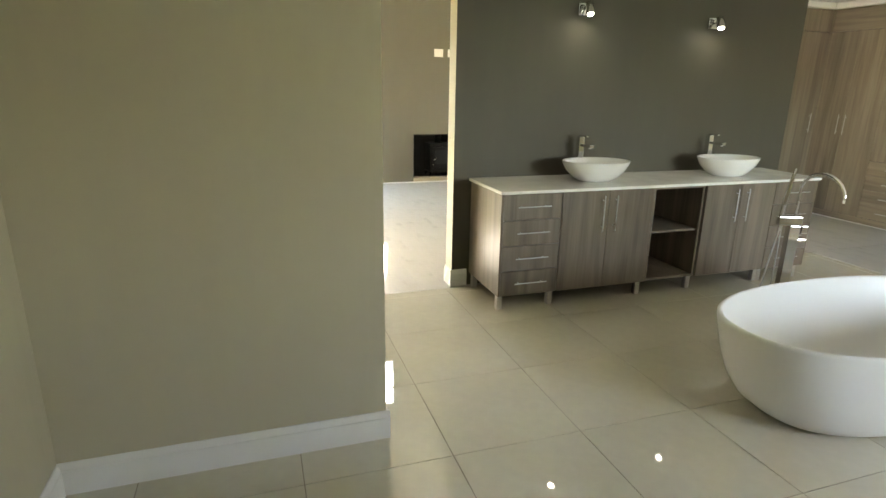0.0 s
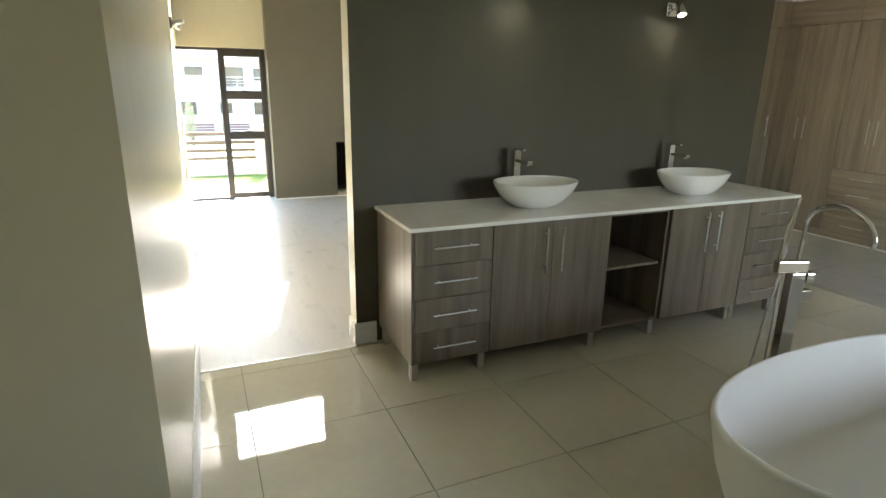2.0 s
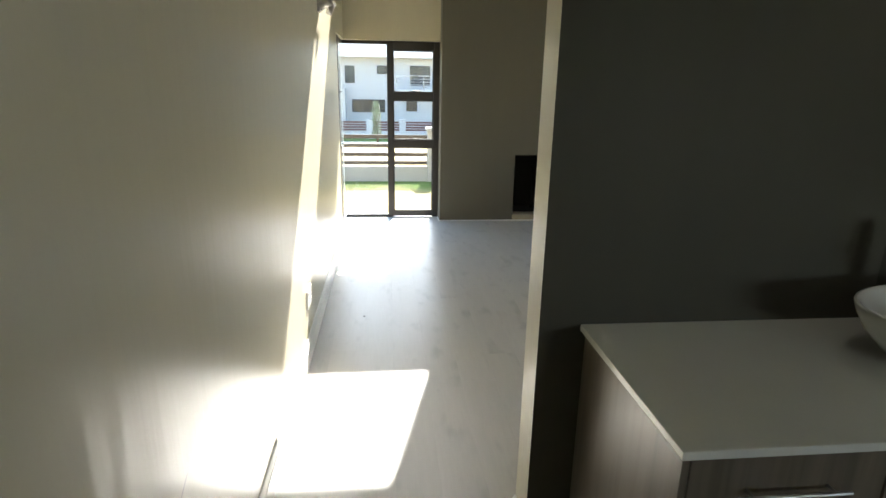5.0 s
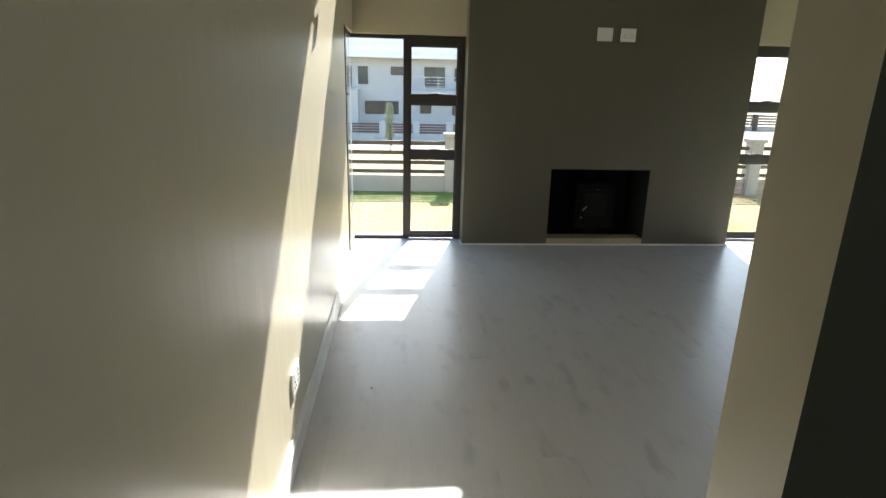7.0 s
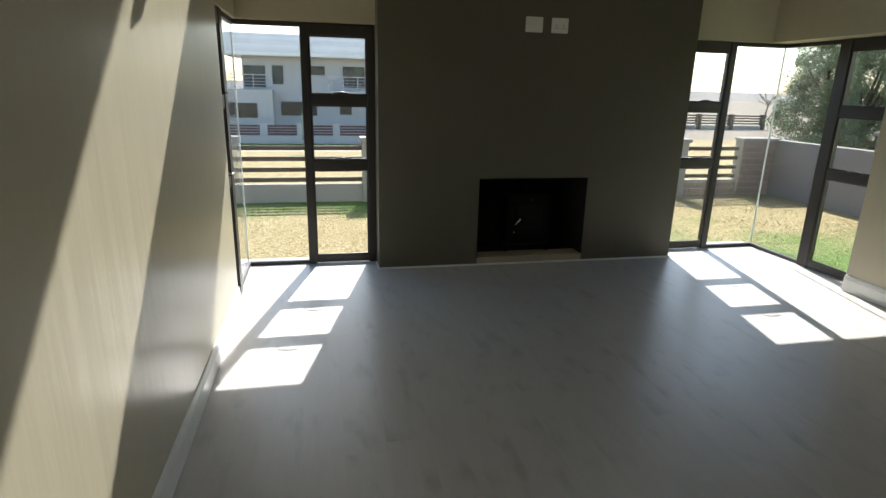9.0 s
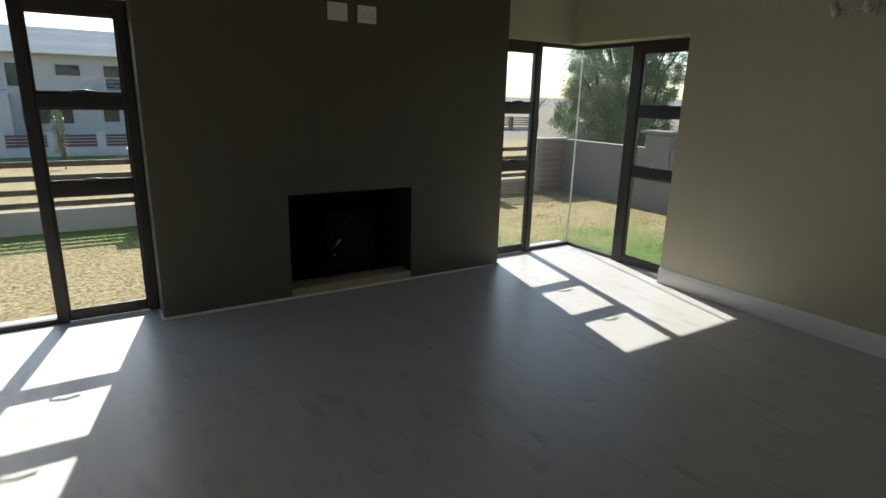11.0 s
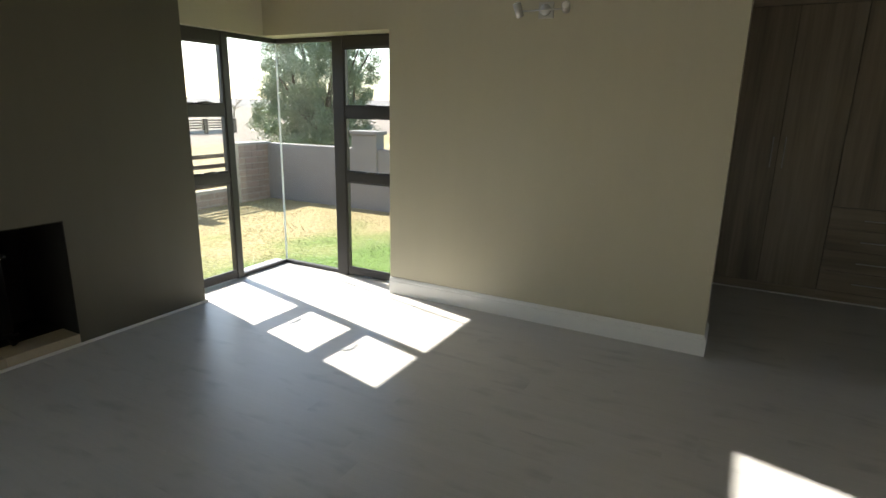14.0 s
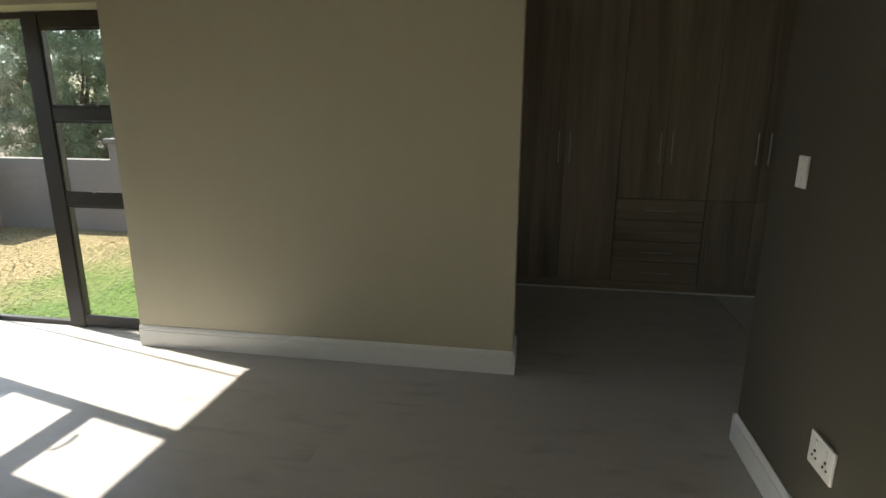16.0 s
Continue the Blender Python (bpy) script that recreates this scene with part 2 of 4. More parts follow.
    l.new(rr.outputs[0], d.inputs[7])
    l.new(d.outputs[2], p.inputs["Base Color"])
    p.inputs["Roughness"].default_value = 0.95
    p.inputs["Specular IOR Level"].default_value = 0.1
    bn = n.new("ShaderNodeBump")
    bn.inputs["Strength"].default_value, bn.inputs["Distance"].default_value = 0.9, 0.04
    l.new(n2.outputs[0], bn.inputs["Height"])
    l.new(bn.outputs[0], p.inputs["Normal"])
    return m


def glow_mat(name, color, strength):
    m = bpy.data.materials.new(name)
    m.use_nodes = True
    p = m.node_tree.nodes["Principled BSDF"]
    p.inputs["Emission Color"].default_value = (*color, 1)
    p.inputs["Emission Strength"].default_value = strength
    return m


BEIGE = mat("beige_silk_paint", (0.505, 0.468, 0.345), 0.35, tint=0.03, grain=9, stain=0.8, bump=0.7, bump_scale=10, stretch=(1, 1, 0.10), rough_var=0.012, spec=0.5, depth=0.004)
CHARCOAL = mat("charcoal_silk_paint", (0.094, 0.088, 0.069), 0.46, tint=0.05, grain=9, stain=0.9, bump=0.12, bump_scale=14, stretch=(1, 1, 0.10), rough_var=0.012, spec=0.24, depth=0.005)
BREAST = mat("olive_brown_silk_paint", (0.120, 0.113, 0.087), 0.46, tint=0.05, grain=9, stain=0.9, bump=0.12, bump_scale=14, stretch=(1, 1, 0.10), rough_var=0.012, spec=0.24, depth=0.005)
WHITE = mat("white_gloss_paint", (0.78, 0.78, 0.76), 0.32, tint=0.03, grain=14, stain=1.5, bump=0.05)
CEIL = mat("ceiling_paint", (0.78, 0.77, 0.74), 0.8, tint=0.03, bump=0.05)
TILE = mat("polished_cream_tile", (0.62, 0.592, 0.49), 0.032, tint=0.07, grain=16, stain=2.4, rough_var=0.012, per_piece=0.25, bump=0.008, bump_scale=4, spec=0.8)
GROUT = mat("grey_grout", (0.26, 0.235, 0.19), 0.85, tint=0.15, bump=0.2)
PLANK = laminate_mat("pale_grey_laminate", (0.445, 0.428, 0.40), 0.34)
PLANK_GAP = mat("laminate_joint", (0.44, 0.423, 0.396), 0.36)
VWOOD = wood_mat("grey_brown_woodgrain", (0.092, 0.072, 0.052), (0.245, 0.200, 0.150), 0.31, 2, 0.75, 0.12)
VWOOD_H = wood_mat("grey_brown_woodgrain_flat", (0.092, 0.072, 0.052), (0.245, 0.200, 0.150), 0.31, 2, 0.75, 0.12)
CARCASS = mat("dark_carcass_board", (0.075, 0.062, 0.052), 0.5, tint=0.12, stretch=(1, 1, 0.2))
WWOOD = wood_mat("wardrobe_woodgrain", (0.140, 0.113, 0.083), (0.335, 0.283, 0.209), 0.42, 2, 0.6, 0.12)
WWOOD_H = wood_mat("wardrobe_woodgrain_across", (0.140, 0.113, 0.083), (0.335, 0.283, 0.209), 0.42, 1, 0.6, 0.12)
STONE = mat("white_quartz_top", (0.85, 0.84, 0.80), 0.20, tint=0.03, grain=160, stain=6)
PORCELAIN = mat("white_porcelain", (0.86, 0.86, 0.84), 0.10, tint=0.012, rough_var=0.02)
TUBWHITE = mat("matt_white_cast_stone", (0.82, 0.815, 0.79), 0.33, tint=0.015, rough_var=0.04)
CHROME = mat("chrome", (0.80, 0.80, 0.80), 0.09, metal=1.0, tint=0.02, rough_var=0.03)
STEEL = mat("brushed_steel", (0.52, 0.51, 0.49), 0.42, metal=1.0, tint=0.05, rough_var=0.05)
FRAME = mat("dark_bronze_aluminium", (0.030, 0.026, 0.023), 0.42, tint=0.10, rough_var=0.05)
GLASS = glass_mat()
PLASTIC = mat("white_plastic", (0.74, 0.74, 0.72), 0.35, tint=0.02)
DARKHOLE = mat("dark_slot", (0.03, 0.03, 0.03), 0.6)
IRON = mat("black_cast_iron", (0.0045, 0.0043, 0.004), 0.75, spec=0.15, tint=0.2, bump=0.3)
SOOT = mat("sooty_plaster", (0.010, 0.0095, 0.009), 0.9, tint=0.25, stain=5, bump=0.3)
HEARTH = mat("beige_hearth_tile", (0.42, 0.36, 0.27), 0.35, tint=0.1)
STOVEGLASS = mat("stove_door_glass", (0.004, 0.004, 0.004), 0.3, spec=0.2, rough_var=0.02)
BULB = glow_mat("lit_bulb", (1.0, 0.94, 0.80), 6)
LAWN = grass_mat("lawn", (0.125, 0.195, 0.05), (0.34, 0.275, 0.155), 0.1, 1.7)
BLADE = grass_mat("grass_blades", (0.135, 0.215, 0.055), (0.36, 0.29, 0.165), 0.1, 1.7)
PLASTER = mat("grey_beige_plaster", (0.34, 0.305, 0.275), 0.85, tint=0.08, stain=1.2, bump=0.3)
# plaster of the neighbour's wall, its shade darkened into the colour
SHADE_WALL = mat("shaded_mauve_grey_plaster", (0.21, 0.182, 0.172), 0.85, tint=0.08, stain=1.2, bump=0.3)
PLASTER_W = mat("pale_house_plaster", (0.50, 0.48, 0.465), 0.85, tint=0.05, stain=0.5, bump=0.2)
SLAT = mat("brown_fence_board", (0.075, 0.048, 0.032), 0.6, tint=0.2, stretch=(0.2, 1, 1))
REDSLAT = mat("red_brown_fence_board", (0.13, 0.055, 0.045), 0.6, tint=0.15)
BRICK = mat("light_brown_brick", (0.27, 0.195, 0.165), 0.85, tint=0.14, stain=8, bump=0.4, per_piece=0.7)
MORTAR = mat("mortar", (0.33, 0.295, 0.265), 0.95, tint=0.1, bump=0.3)
ROOF = mat("grey_roof_tile", (0.66, 0.64, 0.62), 0.7, tint=0.14, per_piece=0.5)
DARKGLASS = mat("house_window_glass", (0.03, 0.035, 0.04), 0.08, tint=0.1)
RAIL = mat("balcony_rail", (0.55, 0.55, 0.55), 0.3, metal=0.7)
BARK = mat("bark", (0.11, 0.085, 0.06), 0.9, tint=0.25, bump=0.6)
LEAF = mat("grey_green_leaf", (0.19, 0.23, 0.13), 0.36, tint=0.35, grain=3, stain=1.2)
TWIG = mat("bare_twig", (0.20, 0.165, 0.12), 0.9)
# rise on the horizon, the air's haze mixed into its colour
HAZE = mat("hazy_far_land", (0.25, 0.218, 0.20), 1.0, tint=0.12, grain=0.6, stain=0.05)


# ---- building helpers ----
def thing(name, at=(0, 0, 0), label="", category="", group="", kind=""):
    ob = new(name)
    ob.location = at
    ob.empty_display_size = 0.1
    return tagged(ob, label, category, group, kind)


def mesh_of(name, bm, *materials, smooth=False):
    me = bpy.data.meshes.new(name)
    bm.normal_update()
    bm.to_mesh(me)
    bm.free()
    for m in materials:
        me.materials.append(m)
    if smooth:
        for f in me.polygons:
            f.use_smooth = True
    return me


def part(name, bm, material, parent=None, label="", smooth=False, at=None):
    """One mesh object under a thing or a part; at: its own place in the parent, else the parent's zero."""
    ob = new(name, mesh_of(name, bm, *(material if isinstance(material, (list, tuple)) else (material,)), smooth=smooth))
    if parent is not None:
        ob.parent = parent
    if at is not None:
        ob.location = at
    return tagged(ob, label)


def box(x0, x1, y0, y1, z0, z1, bevel=0.0, seg=1, bm=None):
    own = bmesh.new() if bm is None else bm
    r = bmesh.ops.create_cube(own, size=1.0)
    bmesh.ops.scale(own, vec=(x1 - x0, y1 - y0, z1 - z0), verts=r["verts"])
    bmesh.ops.translate(own, vec=((x0 + x1) / 2, (y0 + y1) / 2, (z0 + z1) / 2), verts=r["verts"])
    if bevel:
        edges = {e for v in r["verts"] for e in v.link_edges}
        bmesh.ops.bevel(own, geom=list(edges), offset=bevel, segments=seg, profile=0.6, affect="EDGES")
    return own


def tube(points, radius, sides=10, bm=None, caps=True):
    """A round bar along a line of points; radius: one number or one for each point."""
    own = bmesh.new() if bm is None else bm
    pts = [Vector(q) for q in points]
    rad = radius if isinstance(radius, (list, tuple)) else [radius] * len(pts)
    rings, side = [], None
    for i, q in enumerate(pts):
        way = (pts[min(i + 1, len(pts) - 1)] - pts[max(i - 1, 0)]).normalized()
        if side is None:
            side = way.orthogonal().normalized()
        side = (side - way * side.dot(way)).normalized()
        up = way.cross(side)
        rings.append([own.verts.new(q + (side * math.cos(a) + up * math.sin(a)) * rad[i])
                      for a in (2 * math.pi * k / sides for k in range(sides))])
    for a, b in zip(rings, rings[1:]):
        for k in range(sides):
            own.faces.new((a[k], a[(k + 1) % sides], b[(k + 1) % sides], b[k]))
    if caps:
        own.faces.new(rings[0][::-1])
        own.faces.new(rings[-1])
    return own


def lathe(profile, sides=32, sx=1.0, sy=1.0, power=2.0, bm=None, shape=None):
    """Turns (radius, z) pairs into a closed shell; sx, sy stretch it to an oval, power squares it off."""
    own = bmesh.new() if bm is None else bm
    rings = []
    for r, z in profile:
        ring = []
        for k in range(sides):
            a = 2 * math.pi * k / sides
            c, s = math.cos(a), math.sin(a)
            q = (abs(c) ** power + abs(s) ** power) ** (-1 / power)
            ring.append(own.verts.new((r * q * c * sx, r * q * s * sy, z)))
        rings.append(ring)
    for a, b in zip(rings, rings[1:]):
        for k in range(sides):
            own.faces.new((a[k], a[(k + 1) % sides], b[(k + 1) % sides], b[k]))
    own.faces.new(rings[0][::-1])
    own.faces.new(rings[-1])
    return own


# ---- the large structure ----
TOP = 4.95          # ceiling of the bedroom
LOW = 2.72          # ceiling of the bathroom and the dressing room
XR = 5.01           # the bedroom's wall of the side with the dressing room
WX = 6.75           # fronts of the wardrobes
YW = 9.60           # inner face of the window wall
LINTEL = 2.1


def wall(name, boxes, material, faces=None):
    """A wall out of butted blocks; faces: a second material for the faces that look along a given way."""
    bm = bmesh.new()
    for b in boxes:
        box(*b, bm=bm)
    bm.normal_update()
    if faces:
        for f in bm.faces:
            for way in faces[1]:
                if f.normal.dot(Vector(way)) > 0.9:
                    f.material_index = 1
    ob = part(name, bm, [material] + ([faces[0]] if faces else []))
    return tagged(ob, kind="structure")


# side wall of the passage and the bedroom, with its corner window
wall("wall_west", [(-0.26, 0, 4.3, 8.70, 0, TOP), (-0.26, 0, 8.70, 9.82, LINTEL, TOP)], BEIGE)
bm = bmesh.new()
low = [bm.verts.new((x, y, 0)) for x, y in ((-1.36, 2.40), (-0.022, 2.40), (0.0, 4.3), (-0.26, 4.3), (-0.26, 2.60), (-1.36, 2.60))]
bmesh.ops.extrude_face_region(bm, geom=[bm.faces.new(low)])
for v in bm.verts:
    if v not in low:
        v.co.z = LOW
bmesh.ops.recalc_face_normals(bm, faces=bm.faces)
tagged(part("wall_bath_nib", bm, BEIGE), kind="structure")
wall("wall_bath_west", [(-1.58, -1.36, -1.85, 2.60, 0, LOW)], BEIGE)
wall("wall_bath_south", [(-1.36, 3.0, -1.85, -1.63, 0, LOW), (5.4, 7.3, -1.85, -1.63, 0, LOW),
                         (3.0, 5.4, -1.85, -1.63, 0, 1.0), (3.0, 5.4, -1.85, -1.63, 2.1, LOW)], BEIGE)
# window wall: lintel, two high windows, gable
HW = (0.22, 1.75, 3.47, 4.49)      # the two high windows: x and z
HE = (3.55, 4.98, 3.50, 4.52)
wall("wall_north", [(0.0, XR, YW, 9.82, LINTEL, HW[2]), (0.0, HW[0], YW, 9.82, HW[2], HW[3]), (HW[1], HE[0], YW, 9.82, HW[2], HW[3]),
                    (HE[1], XR, YW, 9.82, HW[2], HW[3]), (HE[0], HE[1], YW, 9.82, HW[2], HE[2]),
                    (0.0, HE[0], YW, 9.82, HW[3], TOP), (HE[0], HE[1], YW, 9.82, HE[3], TOP), (HE[1], XR, YW, 9.82, HW[3], TOP)], BEIGE)
# chimney breast with the fireplace opening
FX0, FX1, FZ0, FZ1 = 2.03, 3.09, 0.075, 0.82
BX0, BX1, BY = 1.12, 4.045, 9.41
wall("wall_chimney_breast", [(BX0, FX0, BY, YW, 0, 3.0), (FX1, BX1, BY, YW, 0, 3.0), (FX0, FX1, BY, YW, FZ1, 3.0),
                             (BX0, FX0, YW, 9.95, 0, LINTEL), (FX1, BX1, YW, 9.95, 0, LINTEL), (FX0, FX1, YW, 9.95, FZ1, LINTEL)], BREAST)
wall("wall_fireplace_back", [(FX0, FX1, 9.95, 10.1, 0, FZ1 + 0.1)], SOOT)
# side wall towards the dressing room
# lintel block deepened outward, out of sight, to keep sun off the side leg
wall("wall_east", [(XR, XR + 0.26, 5.87, 8.295, 0, TOP), (XR, XR + 0.50, 8.295, 9.82, LINTEL, TOP), (XR, XR + 0.26, 4.5, 5.87, LOW, TOP)], BEIGE)
# partition behind the washstand; its free end is painted like the passage
PF, PB, PX1 = 4.30, 4.45, 4.33      # faces and far end of the partition
BH, BHX = 4.80, 4.50              # the bedroom face and the end of the wall behind the bed
wall("wall_partition", [(0.960, PX1, PF, PB, 0, LOW)], CHARCOAL, (BEIGE, [(-1, 0, 0), (0, 1, 0)]))
wall("wall_bedhead", [(1.75, BHX, PB, BH, 0, LOW)], CHARCOAL)
wall("wall_over_passage", [(0.0, XR, 4.30, 4.5, LOW, TOP)], BEIGE)
wall("wall_dressing_east", [(7.25, 7.45, -1.63, 6.75, 0, LOW)], BEIGE)
wall("wall_dressing_north", [(XR + 0.26, 7.25, 6.55, 6.75, 0, LOW)], BEIGE)

bm = box(-0.26, XR + 0.26, 4.3, 9.82, TOP, TOP + 0.15)
tagged(part("ceiling", bm, CEIL), kind="structure")
bm = box(-1.58, 7.45, -1.85, 4.3, LOW, LOW + 0.12)
box(XR + 0.262, 7.45, 4.3, 6.75, LOW, LOW + 0.12, bm=bm)
tagged(part("ceiling_low", bm, CEIL), kind="structure")
bm = bmesh.new()
for b in ((WX - 0.09, WX + 0.01, 2.0, 5.9, 2.645, LOW), (XR + 0.26, WX - 0.09, 5.88, 5.98, 2.645, LOW)):
    box(*b, 0.02, 2, bm=bm)
tagged(part("cornice", bm, CEIL), kind="structure")

TX, TY = 4.95, 4.262              # where the tiles meet the laminate
floor_base = part("floor", box(-0.26, XR + 0.28, TY, 9.88, -0.12, -0.012), PLANK_GAP)
box_bm = box(TX, 7.25, -1.63, TY, -0.12, -0.012)
box(XR + 0.28, 7.25, TY, 6.75, -0.12, -0.012, bm=box_bm)
floor_dressing = part("floor_dressing", box_bm, PLANK_GAP)
floor_bath = part("floor_bathroom", box(-1.36, TX, -1.63, TY, -0.12, -0.004), GROUT)
for f in (floor_base, floor_dressing, floor_bath):
    tagged(f, kind="structure")
tagged(part("threshold_strip", box(-0.002, 0.94, TY - 0.009, TY + 0.009, -0.004, 0.004, 0.0015), STEEL), kind="structure")
tagged(part("threshold_strip", box(TX - 0.008, TX + 0.008, -1.6, TY - 0.02, -0.004, 0.004, 0.0015), STEEL), kind="structure")


def skirting(name, a, b, out, h=0.142, t=0.016):
    """A moulded skirting board from a to b on the floor; out: the way from the wall into the room."""
    a, b, out = Vector((*a, 0)), Vector((*b, 0)), Vector((*out, 0))
    prof = [(0, 0), (t, 0), (t, h - 0.036), (t - 0.004, h - 0.032), (t - 0.004, h - 0.028), (t - 0.001, h - 0.024),
            (t - 0.005, h - 0.010), (t - 0.010, h), (0, h)]
    bm = bmesh.new()
    r0 = [bm.verts.new(a + out * d + Vector((0, 0, z))) for d, z in prof]
    r1 = [bm.verts.new(b + out * d + Vector((0, 0, z))) for d, z in prof]
    for k in range(len(prof)):
        j = (k + 1) % len(prof)
        bm.faces.new((r0[k], r0[j], r1[j], r1[k]))
    bm.faces.new(r0[::-1])
    bm.faces.new(r1)
    bmesh.ops.recalc_face_normals(bm, faces=bm.faces)
    return tagged(part(name, bm, WHITE), kind="structure")


skirting("baseboard", (0.0, 4.3), (0.0, 8.70), (1, 0))
skirting("baseboard", (-0.022, 2.401), (0.0, 4.3), (1, 0))
skirting("baseboard", (-1.36, 2.40), (-0.006, 2.40), (0, -1))
skirting("baseboard", (-1.36, -1.63), (-1.36, 2.384), (1, 0))
skirting("baseboard", (0.944, PF), (1.09, PF), (0, -1))
skirting("baseboard", (0.960, PF), (0.960, PB), (-1, 0))
skirting("baseboard", (XR, 5.87), (XR, 8.295), (-1, 0))
skirting("baseboard", (XR - 0.016, 5.87), (XR + 0.26, 5.87), (0, -1))
skirting("baseboard", (1.75, BH), (BHX, BH), (0, 1))
skirting("baseboard", (BHX, PB), (BHX, BH + 0.016), (1, 0))
skirting("baseboard", (4.10, PF), (PX1, PF), (0, -1))
# low white bead along the chimney breast
tagged(part("trim", box(BX0 - 0.012, BX1 + 0.012, BY - 0.014, BY - 0.001, 0, 0.018, 0.004, 2), WHITE), kind="structure")
tagged(part("trim", box(BX0 - 0.014, BX0 - 0.001, BY - 0.014, YW, 0, 0.018, 0.004, 2), WHITE), kind="structure")
tagged(part("trim", box(BX1 + 0.001, BX1 + 0.014, BY - 0.014, YW, 0, 0.018, 0.004, 2), WHITE), kind="structure")


# ---- windows ----
def pane(name, parent, x0, x1, y0, y1, z0, z1):
    ob = part(name, box(x0, x1, y0, y1, z0, z1), GLASS, parent)
    ob.visible_shadow = False
    return ob


RAILS = ((0.012, 0.075), (0.876, 0.960), (1.434, 1.520), (2.0, 2.098))


def corner_window(name, side):
    """Floor-high corner window: two frames that meet in a bare glass joint. side: -1 or 1, the way out of the room."""
    win = thing(name, (0, 0, 0), kind="structure")
    xo = -0.045 if side < 0 else XR + 0.235            # glass of the side leg
    yg = 9.69                                        # glass of the front leg
    xb = BX0 if side < 0 else BX1                    # breast
    y_end = 8.70 if side < 0 else 8.295
    fx = lambda v: xb + side * v                     # distance from the breast
    # front leg
    xs = [fx(0.002), fx(0.070), fx(0.555), fx(0.625)]
    for q, (u, v) in (("stile", (xs[0], xs[1])), ("mullion", (xs[2], xs[3]))):
        part(q, box(min(u, v), max(u, v), yg - 0.035, yg + 0.035, 0.0, 2.098, 0.004), FRAME, win)
    for z0, z1 in RAILS:
        part("transom", box(min(xs[1], xs[2]), max(xs[1], xs[2]), yg - 0.03, yg + 0.03, z0, z1, 0.004), FRAME, win)
    gx = sorted((xs[3], xo - side * 0.006))
    part("sill_rail", box(gx[0], gx[1], yg - 0.02, yg + 0.02, 0.0, 0.034, 0.003), FRAME, win)
    part("head_rail", box(gx[0], gx[1], yg - 0.02, yg + 0.02, 2.06, 2.098, 0.003), FRAME, win)
    pane("pane", win, gx[0], gx[1], yg - 0.005, yg + 0.005, 0.03, 2.065)
    hx = (xs[1] + xs[2]) / 2
    for (a0, a1), (b0, b1) in zip(RAILS, RAILS[1:]):
        lo, hi = sorted((xs[1], xs[2]))
        pane("pane", win, lo + 0.012, hi - 0.012, yg - 0.004, yg + 0.004, a1 - 0.004, b0 + 0.004)
        # inner bead of each light
        bead = box(lo, hi, yg - 0.026, yg - 0.012, a1, a1 + 0.014)
        box(lo, hi, yg - 0.026, yg - 0.012, b0 - 0.014, b0, bm=bead)
        box(lo, lo + 0.014, yg - 0.026, yg - 0.012, a1 + 0.014, b0 - 0.014, bm=bead)
        box(hi - 0.014, hi, yg - 0.026, yg - 0.012, a1 + 0.014, b0 - 0.014, bm=bead)
        part("glazing_bead", bead, FRAME, win)
    for z in (1.528, 0.968):
        h = tube([(hx - 0.05, yg - 0.035, z), (hx - 0.05, yg - 0.06, z + 0.004), (hx + 0.02, yg - 0.072, z + 0.012), (hx + 0.08, yg - 0.066, z + 0.004)], 0.009, 8)
        part("window_handle", h, FRAME, win, smooth=True)
    # side leg
    ym0, ym1 = 9.02, 8.90
    part("mullion", box(xo - 0.035, xo + 0.035, ym1, ym0, 0.0, 2.098, 0.004), FRAME, win)
    part("stile", box(xo - 0.035, xo + 0.035, y_end + 0.002, y_end + 0.07, 0.0, 2.098, 0.004), FRAME, win)
    for z0, z1 in RAILS:
        part("transom", box(xo - 0.03, xo + 0.03, y_end + 0.07, ym1, z0, z1, 0.004), FRAME, win)
    part("sill_rail", box(xo - 0.02, xo + 0.02, ym0, yg - 0.006, 0.0, 0.034, 0.003), FRAME, win)
    part("head_rail", box(xo - 0.02, xo + 0.02, ym0, yg - 0.006, 2.06, 2.098, 0.003), FRAME, win)
    pane("pane", win, xo - 0.005, xo + 0.005, ym0, yg - 0.007, 0.03, 2.065)
    part("glass_joint", box(xo - 0.006, xo + 0.006, yg - 0.0065, yg + 0.0065, 0.034, 2.06), PLASTIC, win, "pale silicone joint")
    xi = xo - side * 0.035
    for (a0, a1), (b0, b1) in zip(RAILS, RAILS[1:]):
        pane("pane", win, xo - 0.004, xo + 0.004, y_end + 0.082, ym1 - 0.012, a1 - 0.004, b0 + 0.004)
        lo, hi = y_end + 0.07, ym1
        u, v = sorted((xo - side * 0.012, xo - side * 0.026))
        bead = box(u, v, lo, hi, a1, a1 + 0.014)
        box(u, v, lo, hi, b0 - 0.014, b0, bm=bead)
        box(u, v, lo, lo + 0.014, a1 + 0.014, b0 - 0.014, bm=bead)
        box(u, v, hi - 0.014, hi, a1 + 0.014, b0 - 0.014, bm=bead)
        part("glazing_bead", bead, FRAME, win)
    for z in (1.528, 0.968):
        yh = (y_end + ym1) / 2
        h = tube([(xi, yh - 0.05, z), (xi - side * 0.025, yh - 0.05, z + 0.004), (xi - side * 0.03, yh + 0.02, z + 0.008), (xi - side * 0.027, yh + 0.06, z + 0.002)], 0.006, 8)
        part("window_handle", h, FRAME, win, smooth=True)
    return win


corner_window("window_1", -1)
corner_window("window_2", 1)


